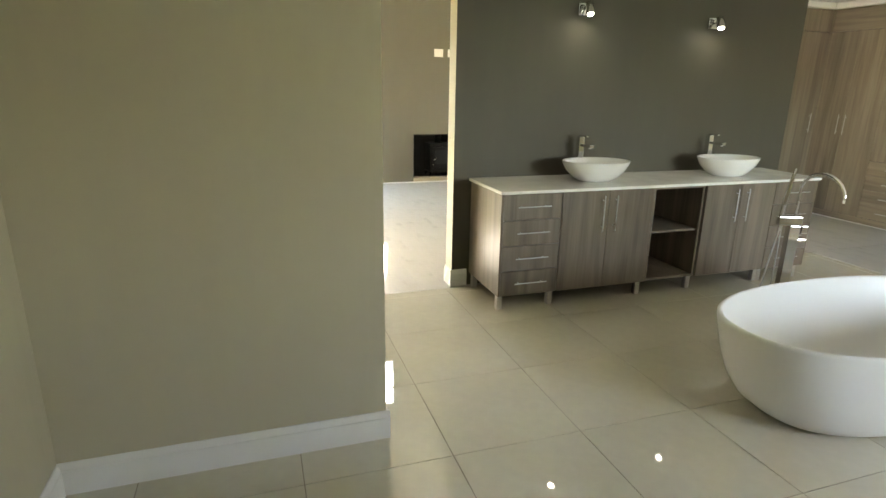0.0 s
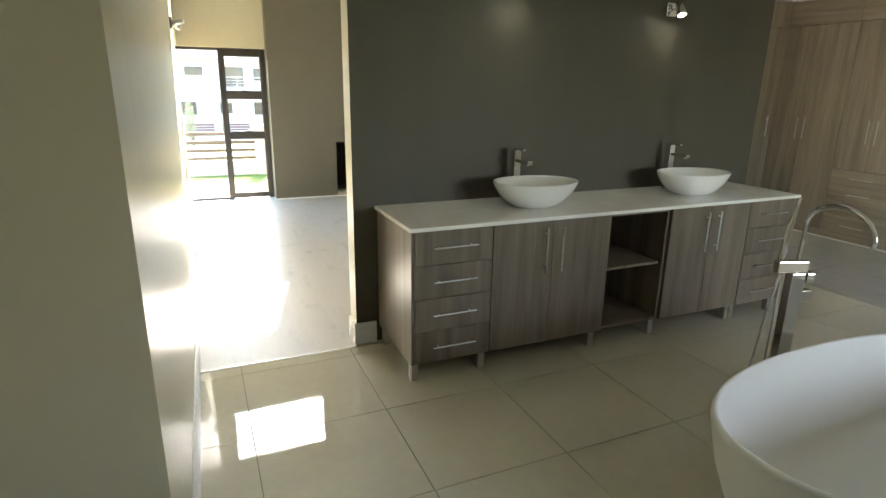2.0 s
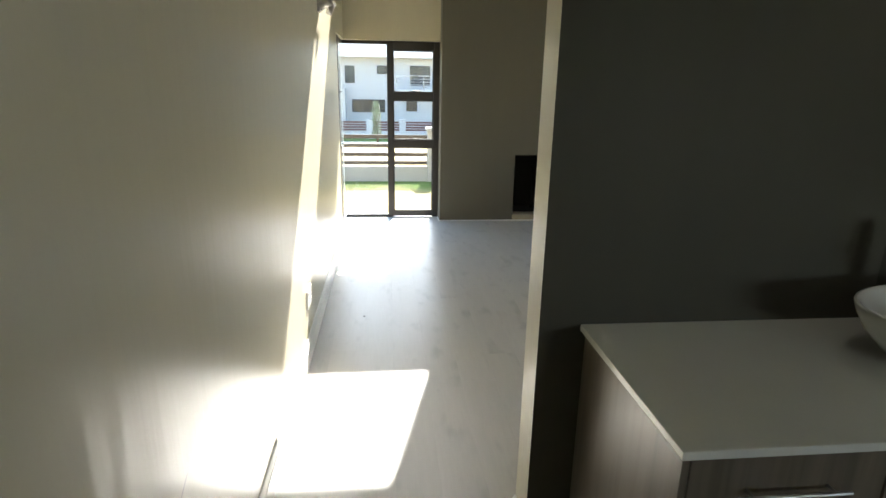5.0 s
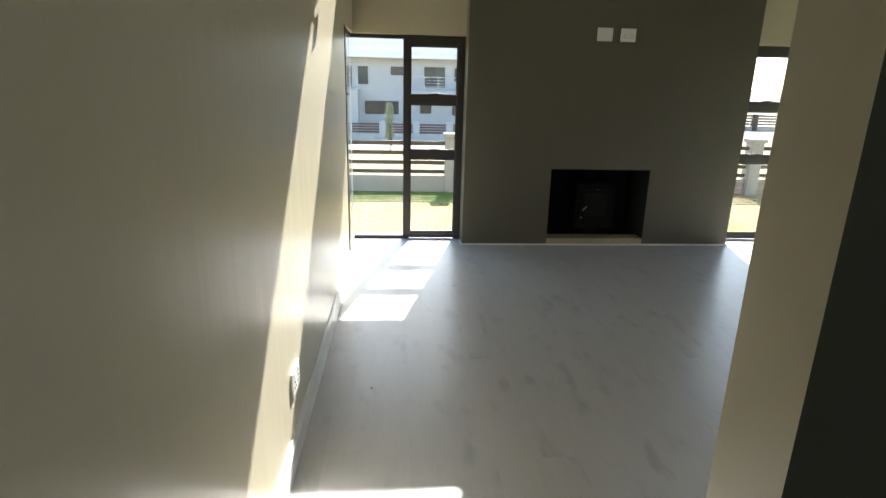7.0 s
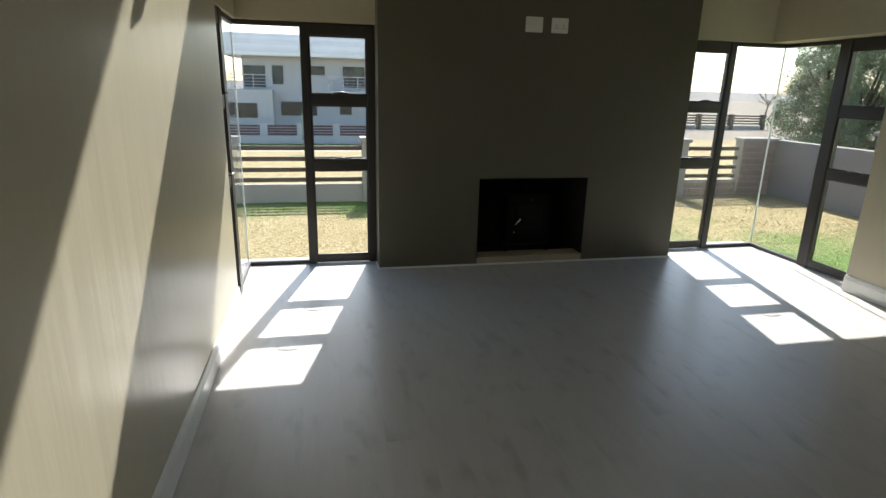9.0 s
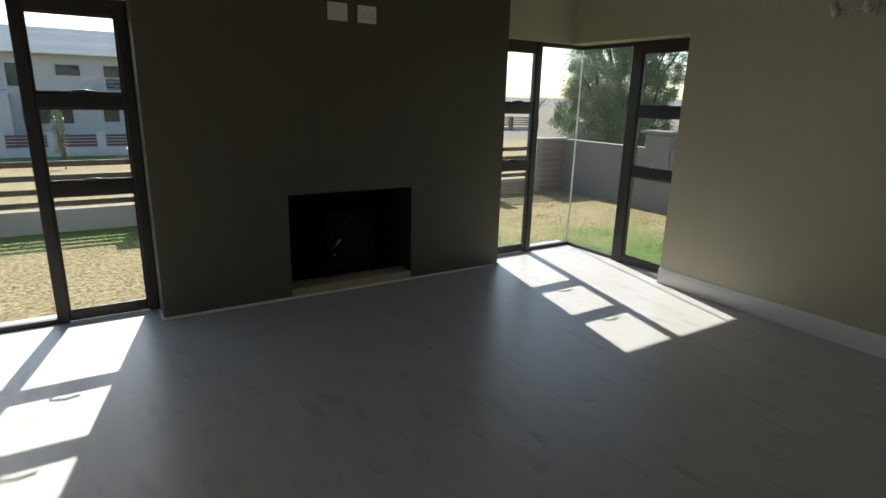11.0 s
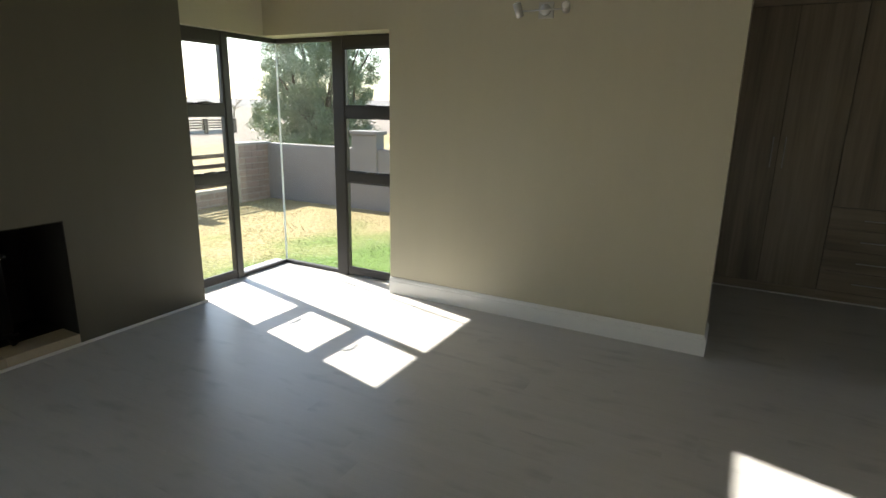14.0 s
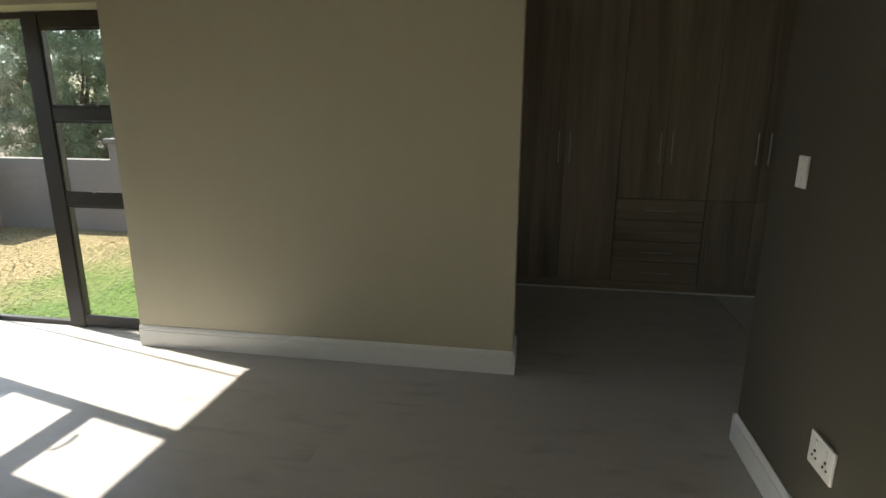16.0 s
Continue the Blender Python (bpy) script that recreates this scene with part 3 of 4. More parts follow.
def plain_window(name, x0, x1, y, z0, z1):
    win = thing(name, kind="structure")
    bm = box(x0, x1, y - 0.03, y + 0.03, z0, z0 + 0.05)
    box(x0, x1, y - 0.03, y + 0.03, z1 - 0.05, z1, bm=bm)
    for x in (x0, x1 - 0.05):
        box(x, x + 0.05, y - 0.03, y + 0.03, z0 + 0.05, z1 - 0.05, bm=bm)
    part("window_frame", bm, FRAME, win)
    pane("pane", win, x0 + 0.04, x1 - 0.04, y - 0.004, y + 0.004, z0 + 0.04, z1 - 0.04)
    return win


plain_window("window_3", HW[0], HW[1], 9.69, HW[2], HW[3])
plain_window("window_4", HE[0], HE[1], 9.69, HE[2], HE[3])
plain_window("window_5", 3.0, 5.4, -1.78, 1.0, 2.1)


# ---- the bathroom's things ----
def bar_handle(parent, a, b, out, stand=0.028, r=0.0045, name="handle"):
    """A round bar on two short posts from a to b, standing off a front along out."""
    a, b, out = Vector(a), Vector(b), Vector(out)
    w = (b - a).normalized()
    bm = tube([a + out * stand, b + out * stand], r, 8)
    for q in (a + w * 0.035, b - w * 0.035):
        tube([q, q + out * stand], r * 0.8, 8, bm)
    return part(name, bm, STEEL, parent, "brushed steel bar handle", smooth=False)


VY, VB0, VB1, VBK = 3.672, 0.115, 0.884, 4.275        # front, underside, top and back of the washstand's cabinets


def leg(parent, x, y):
    return part("leg", box(x - 0.022, x + 0.022, y - 0.022, y + 0.022, 0.0, VB0, 0.003), STEEL, parent, "square brushed steel foot")


def cabinet_body(parent, x0, x1, open_front=False):
    bm = bmesh.new()
    for b in ((x0, x0 + 0.018, VY + 0.02, VBK, VB0, VB1), (x1 - 0.018, x1, VY + 0.02, VBK, VB0, VB1),
              (x0 + 0.018, x1 - 0.018, VY + 0.02, VBK, VB0, VB0 + 0.018), (x0 + 0.018, x1 - 0.018, VBK - 0.015, VBK, VB0 + 0.018, VB1),
              (x0 + 0.018, x1 - 0.018, VY + 0.02, VBK - 0.015, VB1 - 0.018, VB1)):
        if open_front:
            part("carcass_panel", box(*b, 0.001), VWOOD, parent)
        else:
            box(*b, bm=bm)
    return None if open_front else part("body", bm, CARCASS, parent)


def drawer_unit(x0, x1, end_left=False, end_right=False):
    cab = thing("drawer_unit", ((x0 + x1) / 2, 3.67, 0), "grey-brown woodgrain washstand unit with four drawers under white stone top", "drawer unit", "washstand units")
    cab.location = (0, 0, 0)
    cabinet_body(cab, x0, x1)
    h = (VB1 - VB0) / 4
    for k in range(4):
        z0 = VB0 + k * h
        d = part("drawer", box(x0 + 0.002, x1 - 0.002, VY, VY + 0.019, z0 + 0.002, z0 + h - 0.002, 0.0015), VWOOD_H, cab)
        mid = (x0 + x1) / 2
        bar_handle(d, (mid - 0.13, VY, z0 + h * 0.52), (mid + 0.13, VY, z0 + h * 0.52), (0, -1, 0))
    if end_left:
        part("end_panel", box(x0 - 0.018, x0 - 0.0005, VY, VBK + 0.005, VB0, VB1, 0.0015), VWOOD, cab)
    if end_right:
        part("end_panel", box(x1 + 0.0005, x1 + 0.018, VY, VBK + 0.005, VB0, VB1, 0.0015), VWOOD, cab)
    for x in (x0 + 0.015, x1 - 0.03):
        for y in (VY + 0.055, VBK - 0.04):
            leg(cab, x, y)
    return cab


def door_unit(x0, x1):
    cab = thing("cupboard_unit", (0, 0, 0), "grey-brown woodgrain washstand cupboard with two doors and long handles", "cabinet", "washstand units")
    cabinet_body(cab, x0, x1)
    mid = (x0 + x1) / 2
    for u, v, hx in ((x0 + 0.002, mid - 0.0015, mid - 0.055), (mid + 0.0015, x1 - 0.002, mid + 0.055)):
        d = part("door", box(u, v, VY, VY + 0.019, VB0 + 0.002, VB1 - 0.002, 0.0015), VWOOD, cab)
        bar_handle(d, (hx, VY, 0.572), (hx, VY, 0.845), (0, -1, 0))
    for x in (x0 + 0.015, x1 - 0.03):
        leg(cab, x, VBK - 0.04)
    leg(cab, x1 - 0.03, VY + 0.055)
    return cab


def open_unit(x0, x1):
    cab = thing("open_shelf_unit", (0, 0, 0), "open washstand shelf unit in grey-brown woodgrain with one shelf", "shelf unit", "washstand units")
    cabinet_body(cab, x0, x1, True)
    bm = box(x0 + 0.019, x1 - 0.019, VY + 0.05, VBK - 0.016, 0.503, 0.521, 0.001)
    part("shelf", bm, VWOOD, cab)
    part("front_edge", box(x0, x0 + 0.018, VY + 0.002, VY + 0.0195, VB0, VB1, 0.001), VWOOD, cab)
    leg(cab, x1 - 0.03, VY + 0.06)
    leg(cab, x1 - 0.03, VBK - 0.04)
    return cab


drawer_unit(1.122, 1.590, end_left=True)
door_unit(1.592, 2.392)
open_unit(2.394, 2.900)
door_unit(2.902, 3.622)
drawer_unit(3.624, 4.075, end_right=True)
tagged(part("countertop", box(1.092, 4.105, 3.655, 4.297, 0.886, 0.908, 0.003, 2), STONE),
       "long white quartz countertop on the grey-brown washstand units", "countertop")


def basin(x):
    b = thing("vessel_basin", (x, 3.975, 0.9085), "white oval porcelain vessel basin standing on the washstand top", "basin", "basins on the washstand")
    prof = [(0.135, 0.0), (0.148, 0.006), (0.194, 0.035), (0.240, 0.085), (0.266, 0.132), (0.275, 0.158), (0.273, 0.163), (0.266, 0.163),
            (0.255, 0.150), (0.215, 0.092), (0.16, 0.045), (0.09, 0.026), (0.03, 0.022)]
    part("bowl", lathe([(r * 1.03, z * 0.97) for r, z in prof], 56, 1.0, 0.74), PORCELAIN, b, smooth=True)
    part("waste", lathe([(0.022, 0.0225), (0.028, 0.026), (0.026, 0.029), (0.004, 0.030)], 20), CHROME, b, smooth=True)
    return b


def basin_tap(x):
    t = thing("basin_mixer_tap", (x, 4.205, 0.9085), "tall square chrome mixer tap behind a vessel basin", "tap", "taps on the washstand")
    part("base", lathe([(0.032, 0), (0.032, 0.006), (0.025, 0.009)], 20), CHROME, t, smooth=True)
    part("column", box(-0.024, 0.024, -0.024, 0.024, 0.008, 0.325, 0.004, 2), CHROME, t)
    part("spout", box(-0.019, 0.019, -0.175, -0.0245, 0.248, 0.270, 0.004, 2), CHROME, t)
    part("aerator", lathe([(0.011, 0.238), (0.012, 0.2475)], 12, bm=None), STEEL, t, at=(0, -0.15, 0))
    part("lever", box(-0.012, 0.012, -0.10, 0.018, 0.3255, 0.337, 0.003, 2), CHROME, t)
    return t


for x in (2.045, 3.37):
    basin(x)
for x in (2.03, 3.355):
    basin_tap(x)


def spot(x, z):
    """A lit wall spot over the washstand."""
    s = thing("wall_spotlight", (x, PF - 0.0005, z), "small chrome wall spotlight, lit, on the charcoal wall", "wall light", "spots over the washstand")
    part("wall_plate", box(-0.045, 0.045, -0.018, 0, -0.045, 0.045, 0.004, 2), CHROME, s)
    part("stem", tube([(0, -0.018, 0), (0, -0.055, 0.0), (0.005, -0.075, -0.012)], 0.008, 10), CHROME, s, smooth=True)
    aim = Vector((-0.10, -0.42, -0.86)).normalized()
    c = Vector((0.01, -0.085, 0.005))
    head = part("head", tube([c - aim * 0.045, c - aim * 0.040, c + aim * 0.05, c + aim * 0.055], [0.018, 0.030, 0.036, 0.036], 20), CHROME, s, smooth=True)
    part("bulb", tube([c + aim * 0.0555, c + aim * 0.060], [0.024, 0.018], 20), BULB, s, "glowing warm-white bulb", smooth=True)
    lamp = new("spot_lamp", bpy.data.lights.new("spot_lamp", "SPOT"))
    lamp.data.energy, lamp.data.spot_size, lamp.data.spot_blend, lamp.data.shadow_soft_size = 0.016, radians(125), 1.0, 0.03
    lamp.data.color = (1.0, 0.93, 0.76)
    eye = Vector((x, PF - 0.0005, z)) + c + aim * 0.075
    lamp.matrix_world = look(eye, eye + Vector((-0.05, 0.25, -1)))
    return s


spot(2.01, 2.21)
spot(3.285, 2.165)

# freestanding bath
bath = thing("freestanding_bath", (2.55, 1.985, 0), "white oval freestanding bath with soft rounded sides on cream tiles", "bathtub")
prof = [(0.58, 0.0), (0.63, 0.005), (0.70, 0.030), (0.79, 0.09), (0.865, 0.18), (0.918, 0.29), (0.952, 0.40), (0.967, 0.455), (0.967, 0.466),
        (0.958, 0.472), (0.945, 0.472), (0.935, 0.465), (0.90, 0.38), (0.84, 0.26), (0.76, 0.16), (0.66, 0.10), (0.50, 0.075), (0.2, 0.068), (0.03, 0.066)]
part("tub", lathe([(r * 0.98, z * 1.12) for r, z in prof], 96, 1.0, 0.505, 2.35), TUBWHITE, bath, smooth=True)
part("waste", lathe([(0.03, 0.0755), (0.034, 0.080), (0.030, 0.083), (0.003, 0.084)], 24), CHROME, bath, smooth=True)

# freestanding bath tap
tap = thing("bath_filler_tap", (2.54, 2.58, 0), "freestanding chrome bath filler tap with hand shower and hose", "tap")
tap.rotation_euler = (0, 0, radians(-20))
tap.scale = (0.82, 0.88, 1.2)
part("base_plate", box(-0.06, 0.06, -0.06, 0.06, 0.0, 0.012, 0.003, 2), CHROME, tap)
part("column", box(-0.036, 0.036, -0.03, 0.03, 0.0125, 0.70, 0.004, 2), CHROME, tap)
part("crossbar", box(-0.12, 0.05, -0.022, 0.022, 0.7005, 0.745, 0.004, 2), CHROME, tap)
part("knob", box(0.051, 0.095, -0.025, 0.025, 0.66, 0.70, 0.005, 2), CHROME, tap)
part("lever", box(0.0365, 0.10, -0.02, 0.02, 0.585, 0.632, 0.005, 2), CHROME, tap)
arc = [(0, 0, 0.7455), (0.002, -0.004, 0.84)]
for k in range(13):
    a = math.pi * (1 - k / 12 * 1.06)
    reach = 0.19 + 0.186 * math.cos(a)
    arc.append((0.14 * reach, -0.99 * reach, 0.885 + 0.09 * math.sin(a)))
part("spout", tube(arc, 0.0105, 12), CHROME, tap, smooth=True)
part("hand_shower", tube([(-0.098, 0, 0.747), (-0.094, -0.002, 0.82), (-0.072, -0.008, 0.95), (-0.062, -0.01, 0.985)], [0.017, 0.016, 0.011, 0.007], 10), CHROME, tap, smooth=True)
hose = []
for k in range(17):
    u = k / 16
    hose.append((-0.098 - 0.10 * math.sin(math.pi * u * 0.9) - 0.02 * u, -0.01 - 0.05 * u, 0.70 - 0.63 * math.sin(math.pi * u * 0.62)))
part("hose", tube(hose, 0.0065, 8), STEEL, tap, smooth=True)


part("hose_guide", tube([(-0.085, -0.004, 0.70), (-0.088, -0.01, 0.52), (-0.10, -0.02, 0.30)], 0.005, 8), STEEL, tap, smooth=True)


# ---- the dressing room's wardrobes ----
def bar_v(parent, x, y, z0, z1, out):
    return bar_handle(parent, (x, y, z0), (x, y, z1), out, 0.026, 0.005)


def wardrobe_column(y1, y0, style):
    """One unit of the wall of wardrobes, facing the bedroom; style: tall, drawers or low."""
    w = thing("wardrobe_unit", (0, 0, 0), {"tall": "tall woodgrain wardrobe unit with two full doors and bar handles",
                                           "drawers": "woodgrain wardrobe unit with two doors above four drawers",
                                           "low": "woodgrain wardrobe unit with two doors over two lower doors"}[style], "wardrobe", "wardrobe wall")
    part("body", box(WX + 0.021, 7.245, y0, y1, 0.0, 2.64), CARCASS, w)
    part("plinth", box(WX + 0.012, WX + 0.0205, y0, y1, 0.012, 0.085), WWOOD_H, w)
    part("plinth_bead", box(WX - 0.002, WX + 0.0205, y0, y1, 0.0, 0.0115, 0.002), WHITE, w, "white bead along the floor")
    part("top_panel", box(WX - 0.004, WX + 0.0205, y0 + 0.001, y1 - 0.001, 2.372, 2.64, 0.002), WWOOD_H, w)
    mid = (y0 + y1) / 2
    zl = 0.09 if style == "tall" else 0.804
    for u, v, hy in ((y0 + 0.002, mid - 0.0015, mid - 0.045), (mid + 0.0015, y1 - 0.002, mid + 0.045)):
        d = part("door", box(WX, WX + 0.02, u, v, zl, 2.366, 0.002), WWOOD, w)
        bar_v(d, WX, hy, 1.093, 1.345, (-1, 0, 0))
        if style == "low":
            part("lower_door", box(WX, WX + 0.02, u, v, 0.09, 0.80, 0.002), WWOOD, w)
    if style == "drawers":
        h = (0.80 - 0.09) / 4
        for k in range(4):
            z = 0.09 + k * h
            d = part("drawer", box(WX, WX + 0.02, y0 + 0.002, y1 - 0.002, z + 0.0015, z + h - 0.0015, 0.002), WWOOD_H, w)
            bar_handle(d, (WX, mid - 0.12, z + h * 0.5), (WX, mid + 0.12, z + h * 0.5), (-1, 0, 0), 0.026, 0.005)
    return w


wardrobe_column(6.01, 5.117, "tall")
wardrobe_column(5.116, 4.411, "drawers")
wardrobe_column(4.41, 3.671, "low")
wardrobe_column(3.67, 2.85, "tall")
wardrobe_column(2.849, 2.05, "tall")
side = thing("wardrobe_unit", (0, 0, 0), "woodgrain wardrobe standing across the end of the dressing room", "wardrobe", "wardrobe wall")
part("body", box(XR + 0.262, WX - 0.002, 5.971, 6.545, 0.0, 2.64), CARCASS, side)
part("plinth", box(XR + 0.262, WX - 0.005, 5.961, 5.9705, 0.012, 0.085), WWOOD, side)
part("top_panel", box(XR + 0.263, WX - 0.005, 5.945, 5.9705, 2.372, 2.64, 0.002), WWOOD, side)
for u, v, hx in ((XR + 0.264, 5.72, 5.67), (5.722, 6.18, 5.77), (6.182, WX - 0.006, 6.63)):
    d = part("door", box(u, v, 5.95, 5.9705, 0.09, 2.366, 0.002), WWOOD, side)
    bar_v(d, hx, 5.95, 1.093, 1.345, (0, -1, 0))


# ---- the bedroom's things ----
def bed_lamp(x, y, z, out):
    """A bar with two swivelling heads on a square wall plate; out: 1 or -1 along x."""
    l = thing("twin_spot_wall_lamp", (x, y, z), "unlit brushed steel twin-spot lamp on a bar, on the beige wall", "wall light", "bedroom wall lamps")
    u, v = sorted((0.0005 * out, 0.02 * out))
    part("wall_plate", box(u, v, -0.05, 0.05, -0.05, 0.05, 0.004, 2), STEEL, l)
    part("boss", tube([(0.02 * out, 0, 0), (0.035 * out, 0, 0), (0.055 * out, 0, 0)], [0.036, 0.036, 0.022], 20), STEEL, l, smooth=True)
    part("bar", tube([(0.06 * out, -0.15, -0.004), (0.06 * out, 0.168, -0.004)], 0.006, 10), STEEL, l, smooth=True)
    for yy, aim in ((-0.15, Vector((0.80 * out, -0.2, 0.15))), (0.168, Vector((0.35 * out, 0.2, 0.9)))):
        aim.normalize()
        c = Vector((0.075 * out, yy, 0.0))
        h = part("head", tube([c - aim * 0.045, c - aim * 0.042, c + aim * 0.045], [0.018, 0.025, 0.027], 20), STEEL, l, "brushed steel lamp head", smooth=True)
        part("bulb", tube([c + aim * 0.0452, c + aim * 0.050], [0.023, 0.017], 16), PLASTIC, h, "unlit frosted bulb", smooth=True)
    return l


bed_lamp(0.0, 7.18, 2.16, 1)
bed_lamp(XR, 7.06, 2.16, -1)


def plate(name, at, turn, w, h, label, socket=True, gangs=2):
    """A white wall plate; turn: degrees about z, at 0 it faces -y."""
    p = thing(name, at, label, "switch" if name == "light_switch" else "socket")
    part("plate", box(-w / 2, w / 2, -0.011, -0.0005, -h / 2, h / 2, 0.004, 2), PLASTIC, p)
    if socket:
        for k in range(gangs):
            cx = (k - (gangs - 1) / 2) * w * 0.46
            for dx, dz, r in ((0, 0.014, 0.0052), (-0.012, -0.008, 0.0042), (0.012, -0.008, 0.0042)):
                part("pin_hole", tube([(cx + dx, -0.0135, dz - h * 0.12), (cx + dx, -0.0105, dz - h * 0.12)], r, 10), DARKHOLE, p)
            part("rocker", box(cx - 0.008, cx + 0.008, -0.0145, -0.0112, h * 0.20, h * 0.20 + 0.018, 0.0015), PLASTIC, p)
    else:
        for k in range(gangs):
            part("rocker", box(-0.009, 0.009, -0.0145, -0.0112, (k - (gangs - 1) / 2) * 0.03 - 0.011, (k - (gangs - 1) / 2) * 0.03 + 0.011, 0.0015), PLASTIC, p)
    p.rotation_euler = (0, 0, radians(turn))
    return p


plate("wall_socket", (0.0, 5.97, 0.37), 90, 0.155, 0.115, "white double wall socket low on the beige passage wall")
blank = thing("blank_plate", (2.455, BY, 2.137), "blank white cover plate high on the dark chimney breast", "socket")
part("plate", box(-0.077, 0.077, -0.011, -0.0005, -0.062, 0.062, 0.004, 2), PLASTIC, blank)
plate("wall_socket", (2.688, BY, 2.137), 0, 0.152, 0.122, "white double socket high on the dark chimney breast")
plate("wall_socket", (3.765, BH, 0.408), 180, 0.155, 0.12, "white double socket above the skirting of the charcoal wall")
plate("light_switch", (4.22, BH, 1.295), 180, 0.075, 0.118, "white upright light switch on the charcoal wall", False, 3)

# fireplace: lining, hearth and a cast-iron stove
bm = bmesh.new()
for b in ((FX0 + 0.0005, FX0 + 0.006, BY + 0.004, 9.95, FZ0, FZ1), (FX1 - 0.006, FX1 - 0.0005, BY + 0.004, 9.95, FZ0, FZ1), (FX0 + 0.006, FX1 - 0.006, BY + 0.004, 9.95, FZ1 - 0.006, FZ1 - 0.0005)):
    box(*b, bm=bm)
tagged(part("fireplace_lining", bm, SOOT), kind="structure")
hearth = thing("hearth", (0, 0, 0), "low beige tiled hearth inside the dark fireplace opening", "hearth")
part("tile", box(FX0 + 0.001, 2.672, BY + 0.003, 9.94, 0.001, FZ0, 0.002), HEARTH, hearth)
part("tile", box(2.675, FX1 - 0.001, BY + 0.003, 9.94, 0.001, FZ0, 0.002), HEARTH, hearth)
# dark sheet over the rear tiles, paints the recess's shade
part("shade_sheet", box(FX0 + 0.007, FX1 - 0.007, 9.60, 9.94, FZ0 + 0.0002, FZ0 + 0.004), SOOT, hearth, "dark sheet for the shade at the back of the hearth tiles")
stove = thing("wood_stove", (2.58, 9.70, FZ0 + 0.004), "small black cast-iron wood stove standing in the fireplace", "stove")
part("body", box(-0.215, 0.215, -0.15, 0.15, 0.085, 0.545, 0.012, 2), IRON, stove)
part("top_plate", box(-0.235, 0.235, -0.17, 0.17, 0.546, 0.57, 0.008, 2), IRON, stove)
part("base_plate", box(-0.23, 0.23, -0.165, 0.165, 0.066, 0.0845, 0.006, 2), IRON, stove)
for sx in (-0.19, 0.19):
    for sy in (-0.12, 0.12):
        part("leg", tube([(sx, sy, 0.066), (sx * 1.04, sy * 1.05, 0.03), (sx * 1.12, sy * 1.1, 0.0005)], [0.02, 0.014, 0.018], 8), IRON, stove)
door = part("door", box(-0.165, 0.165, -0.172, -0.1505, 0.15, 0.50, 0.006, 2), IRON, stove)
part("door_glass", box(-0.12, 0.12, -0.175, -0.1722, 0.215, 0.455, 0.002), STOVEGLASS, door)
part("door_handle", tube([(-0.15, -0.18, 0.27), (-0.15, -0.20, 0.285), (-0.105, -0.205, 0.335)], 0.0075, 8), CHROME, door, "bright steel door handle", smooth=True)
part("air_knob", lathe([(0.010, -0.008), (0.012, 0.0), (0.006, 0.006)], 12), CHROME, stove, smooth=True, at=(-0.155, -0.182, 0.205))
part("hinge_knob", lathe([(0.008, -0.006), (0.009, 0.0), (0.004, 0.005)], 12), CHROME, stove, smooth=True, at=(0.0, -0.178, 0.515))
part("flue_pipe", tube([(-0.02, 0.03, 0.5705), (-0.02, 0.03, FZ1 - FZ0 - 0.012)], 0.06, 20), IRON, stove, smooth=True)


# ---- outdoors ----
GZ = -0.27


def ground_z(x, y):
    """Level lawn up to the boundary, then a gentle fall to the street."""
    u = min(max((y - 14.6) / 25.0, 0), 1)
    return GZ - 1.77 * u * u * (3 - 2 * u)


bm = bmesh.new()
ys = [-260, -60, -20, 0, 9, 10, 11, 12, 13, 14, 14.6] + [14.6 + 2.5 * k for k in range(1, 11)] + [46, 60, 100, 200, 600, 2400]
xs = [-2400, -400, -80, -30, -15, -8, -4, 0, 4, 8, 12, 16, 25, 45, 90, 400, 2400]
grid = [[bm.verts.new((x, y, ground_z(x, y))) for x in xs] for y in ys]
for r0, r1 in zip(grid, grid[1:]):
    for k in range(len(xs) - 1):
        bm.faces.new((r0[k], r0[k + 1], r1[k + 1], r1[k]))
tagged(part("ground", bm, LAWN), kind="structure")

bm = box(-30, 9.5, 36.0, 39.2, -2.11, -1.99, 0)
tagged(part("road", bm, PLASTER), kind="structure")

# grass blades beside the house
bm = bmesh.new()
rnd = random.Random(7)
for k in range(24000):
    if rnd.random() < 0.5:
        x, y = rnd.uniform(-6, 3.0), 9.95 + 3.9 * rnd.random() ** 1.2
    else:
        x, y = rnd.uniform(3.4, 9.2), 8.2 + 5.6 * rnd.random()
        if x < 5.4 and y < 9.95:
            x += 2.2
    if -0.3 < x < XR + 0.3 and y < 9.9:
        continue
    clump = noise.noise(Vector((x * 1.3, y * 1.3, 0.3)))
    if clump < -0.25 and y > 11.2:
        continue
    a, h, w = rnd.uniform(0, 6.28), rnd.uniform(0.010, 0.022) * (1.2 + clump), rnd.uniform(0.004, 0.008)
    lean = Vector((math.cos(a * 1.7), math.sin(a * 1.7), 0)) * h * rnd.uniform(1.2, 2.8)
    b0, s = Vector((x, y, GZ - 0.004)), Vector((math.cos(a), math.sin(a), 0)) * w
    bm.faces.new([bm.verts.new(b0 - s), bm.verts.new(b0 + s), bm.verts.new(b0 + lean + Vector((0, 0, h)))])
tagged(part("grass", bm, BLADE), "short lawn grass, green by the house and straw-dry beyond", "grass", kind="stuff")

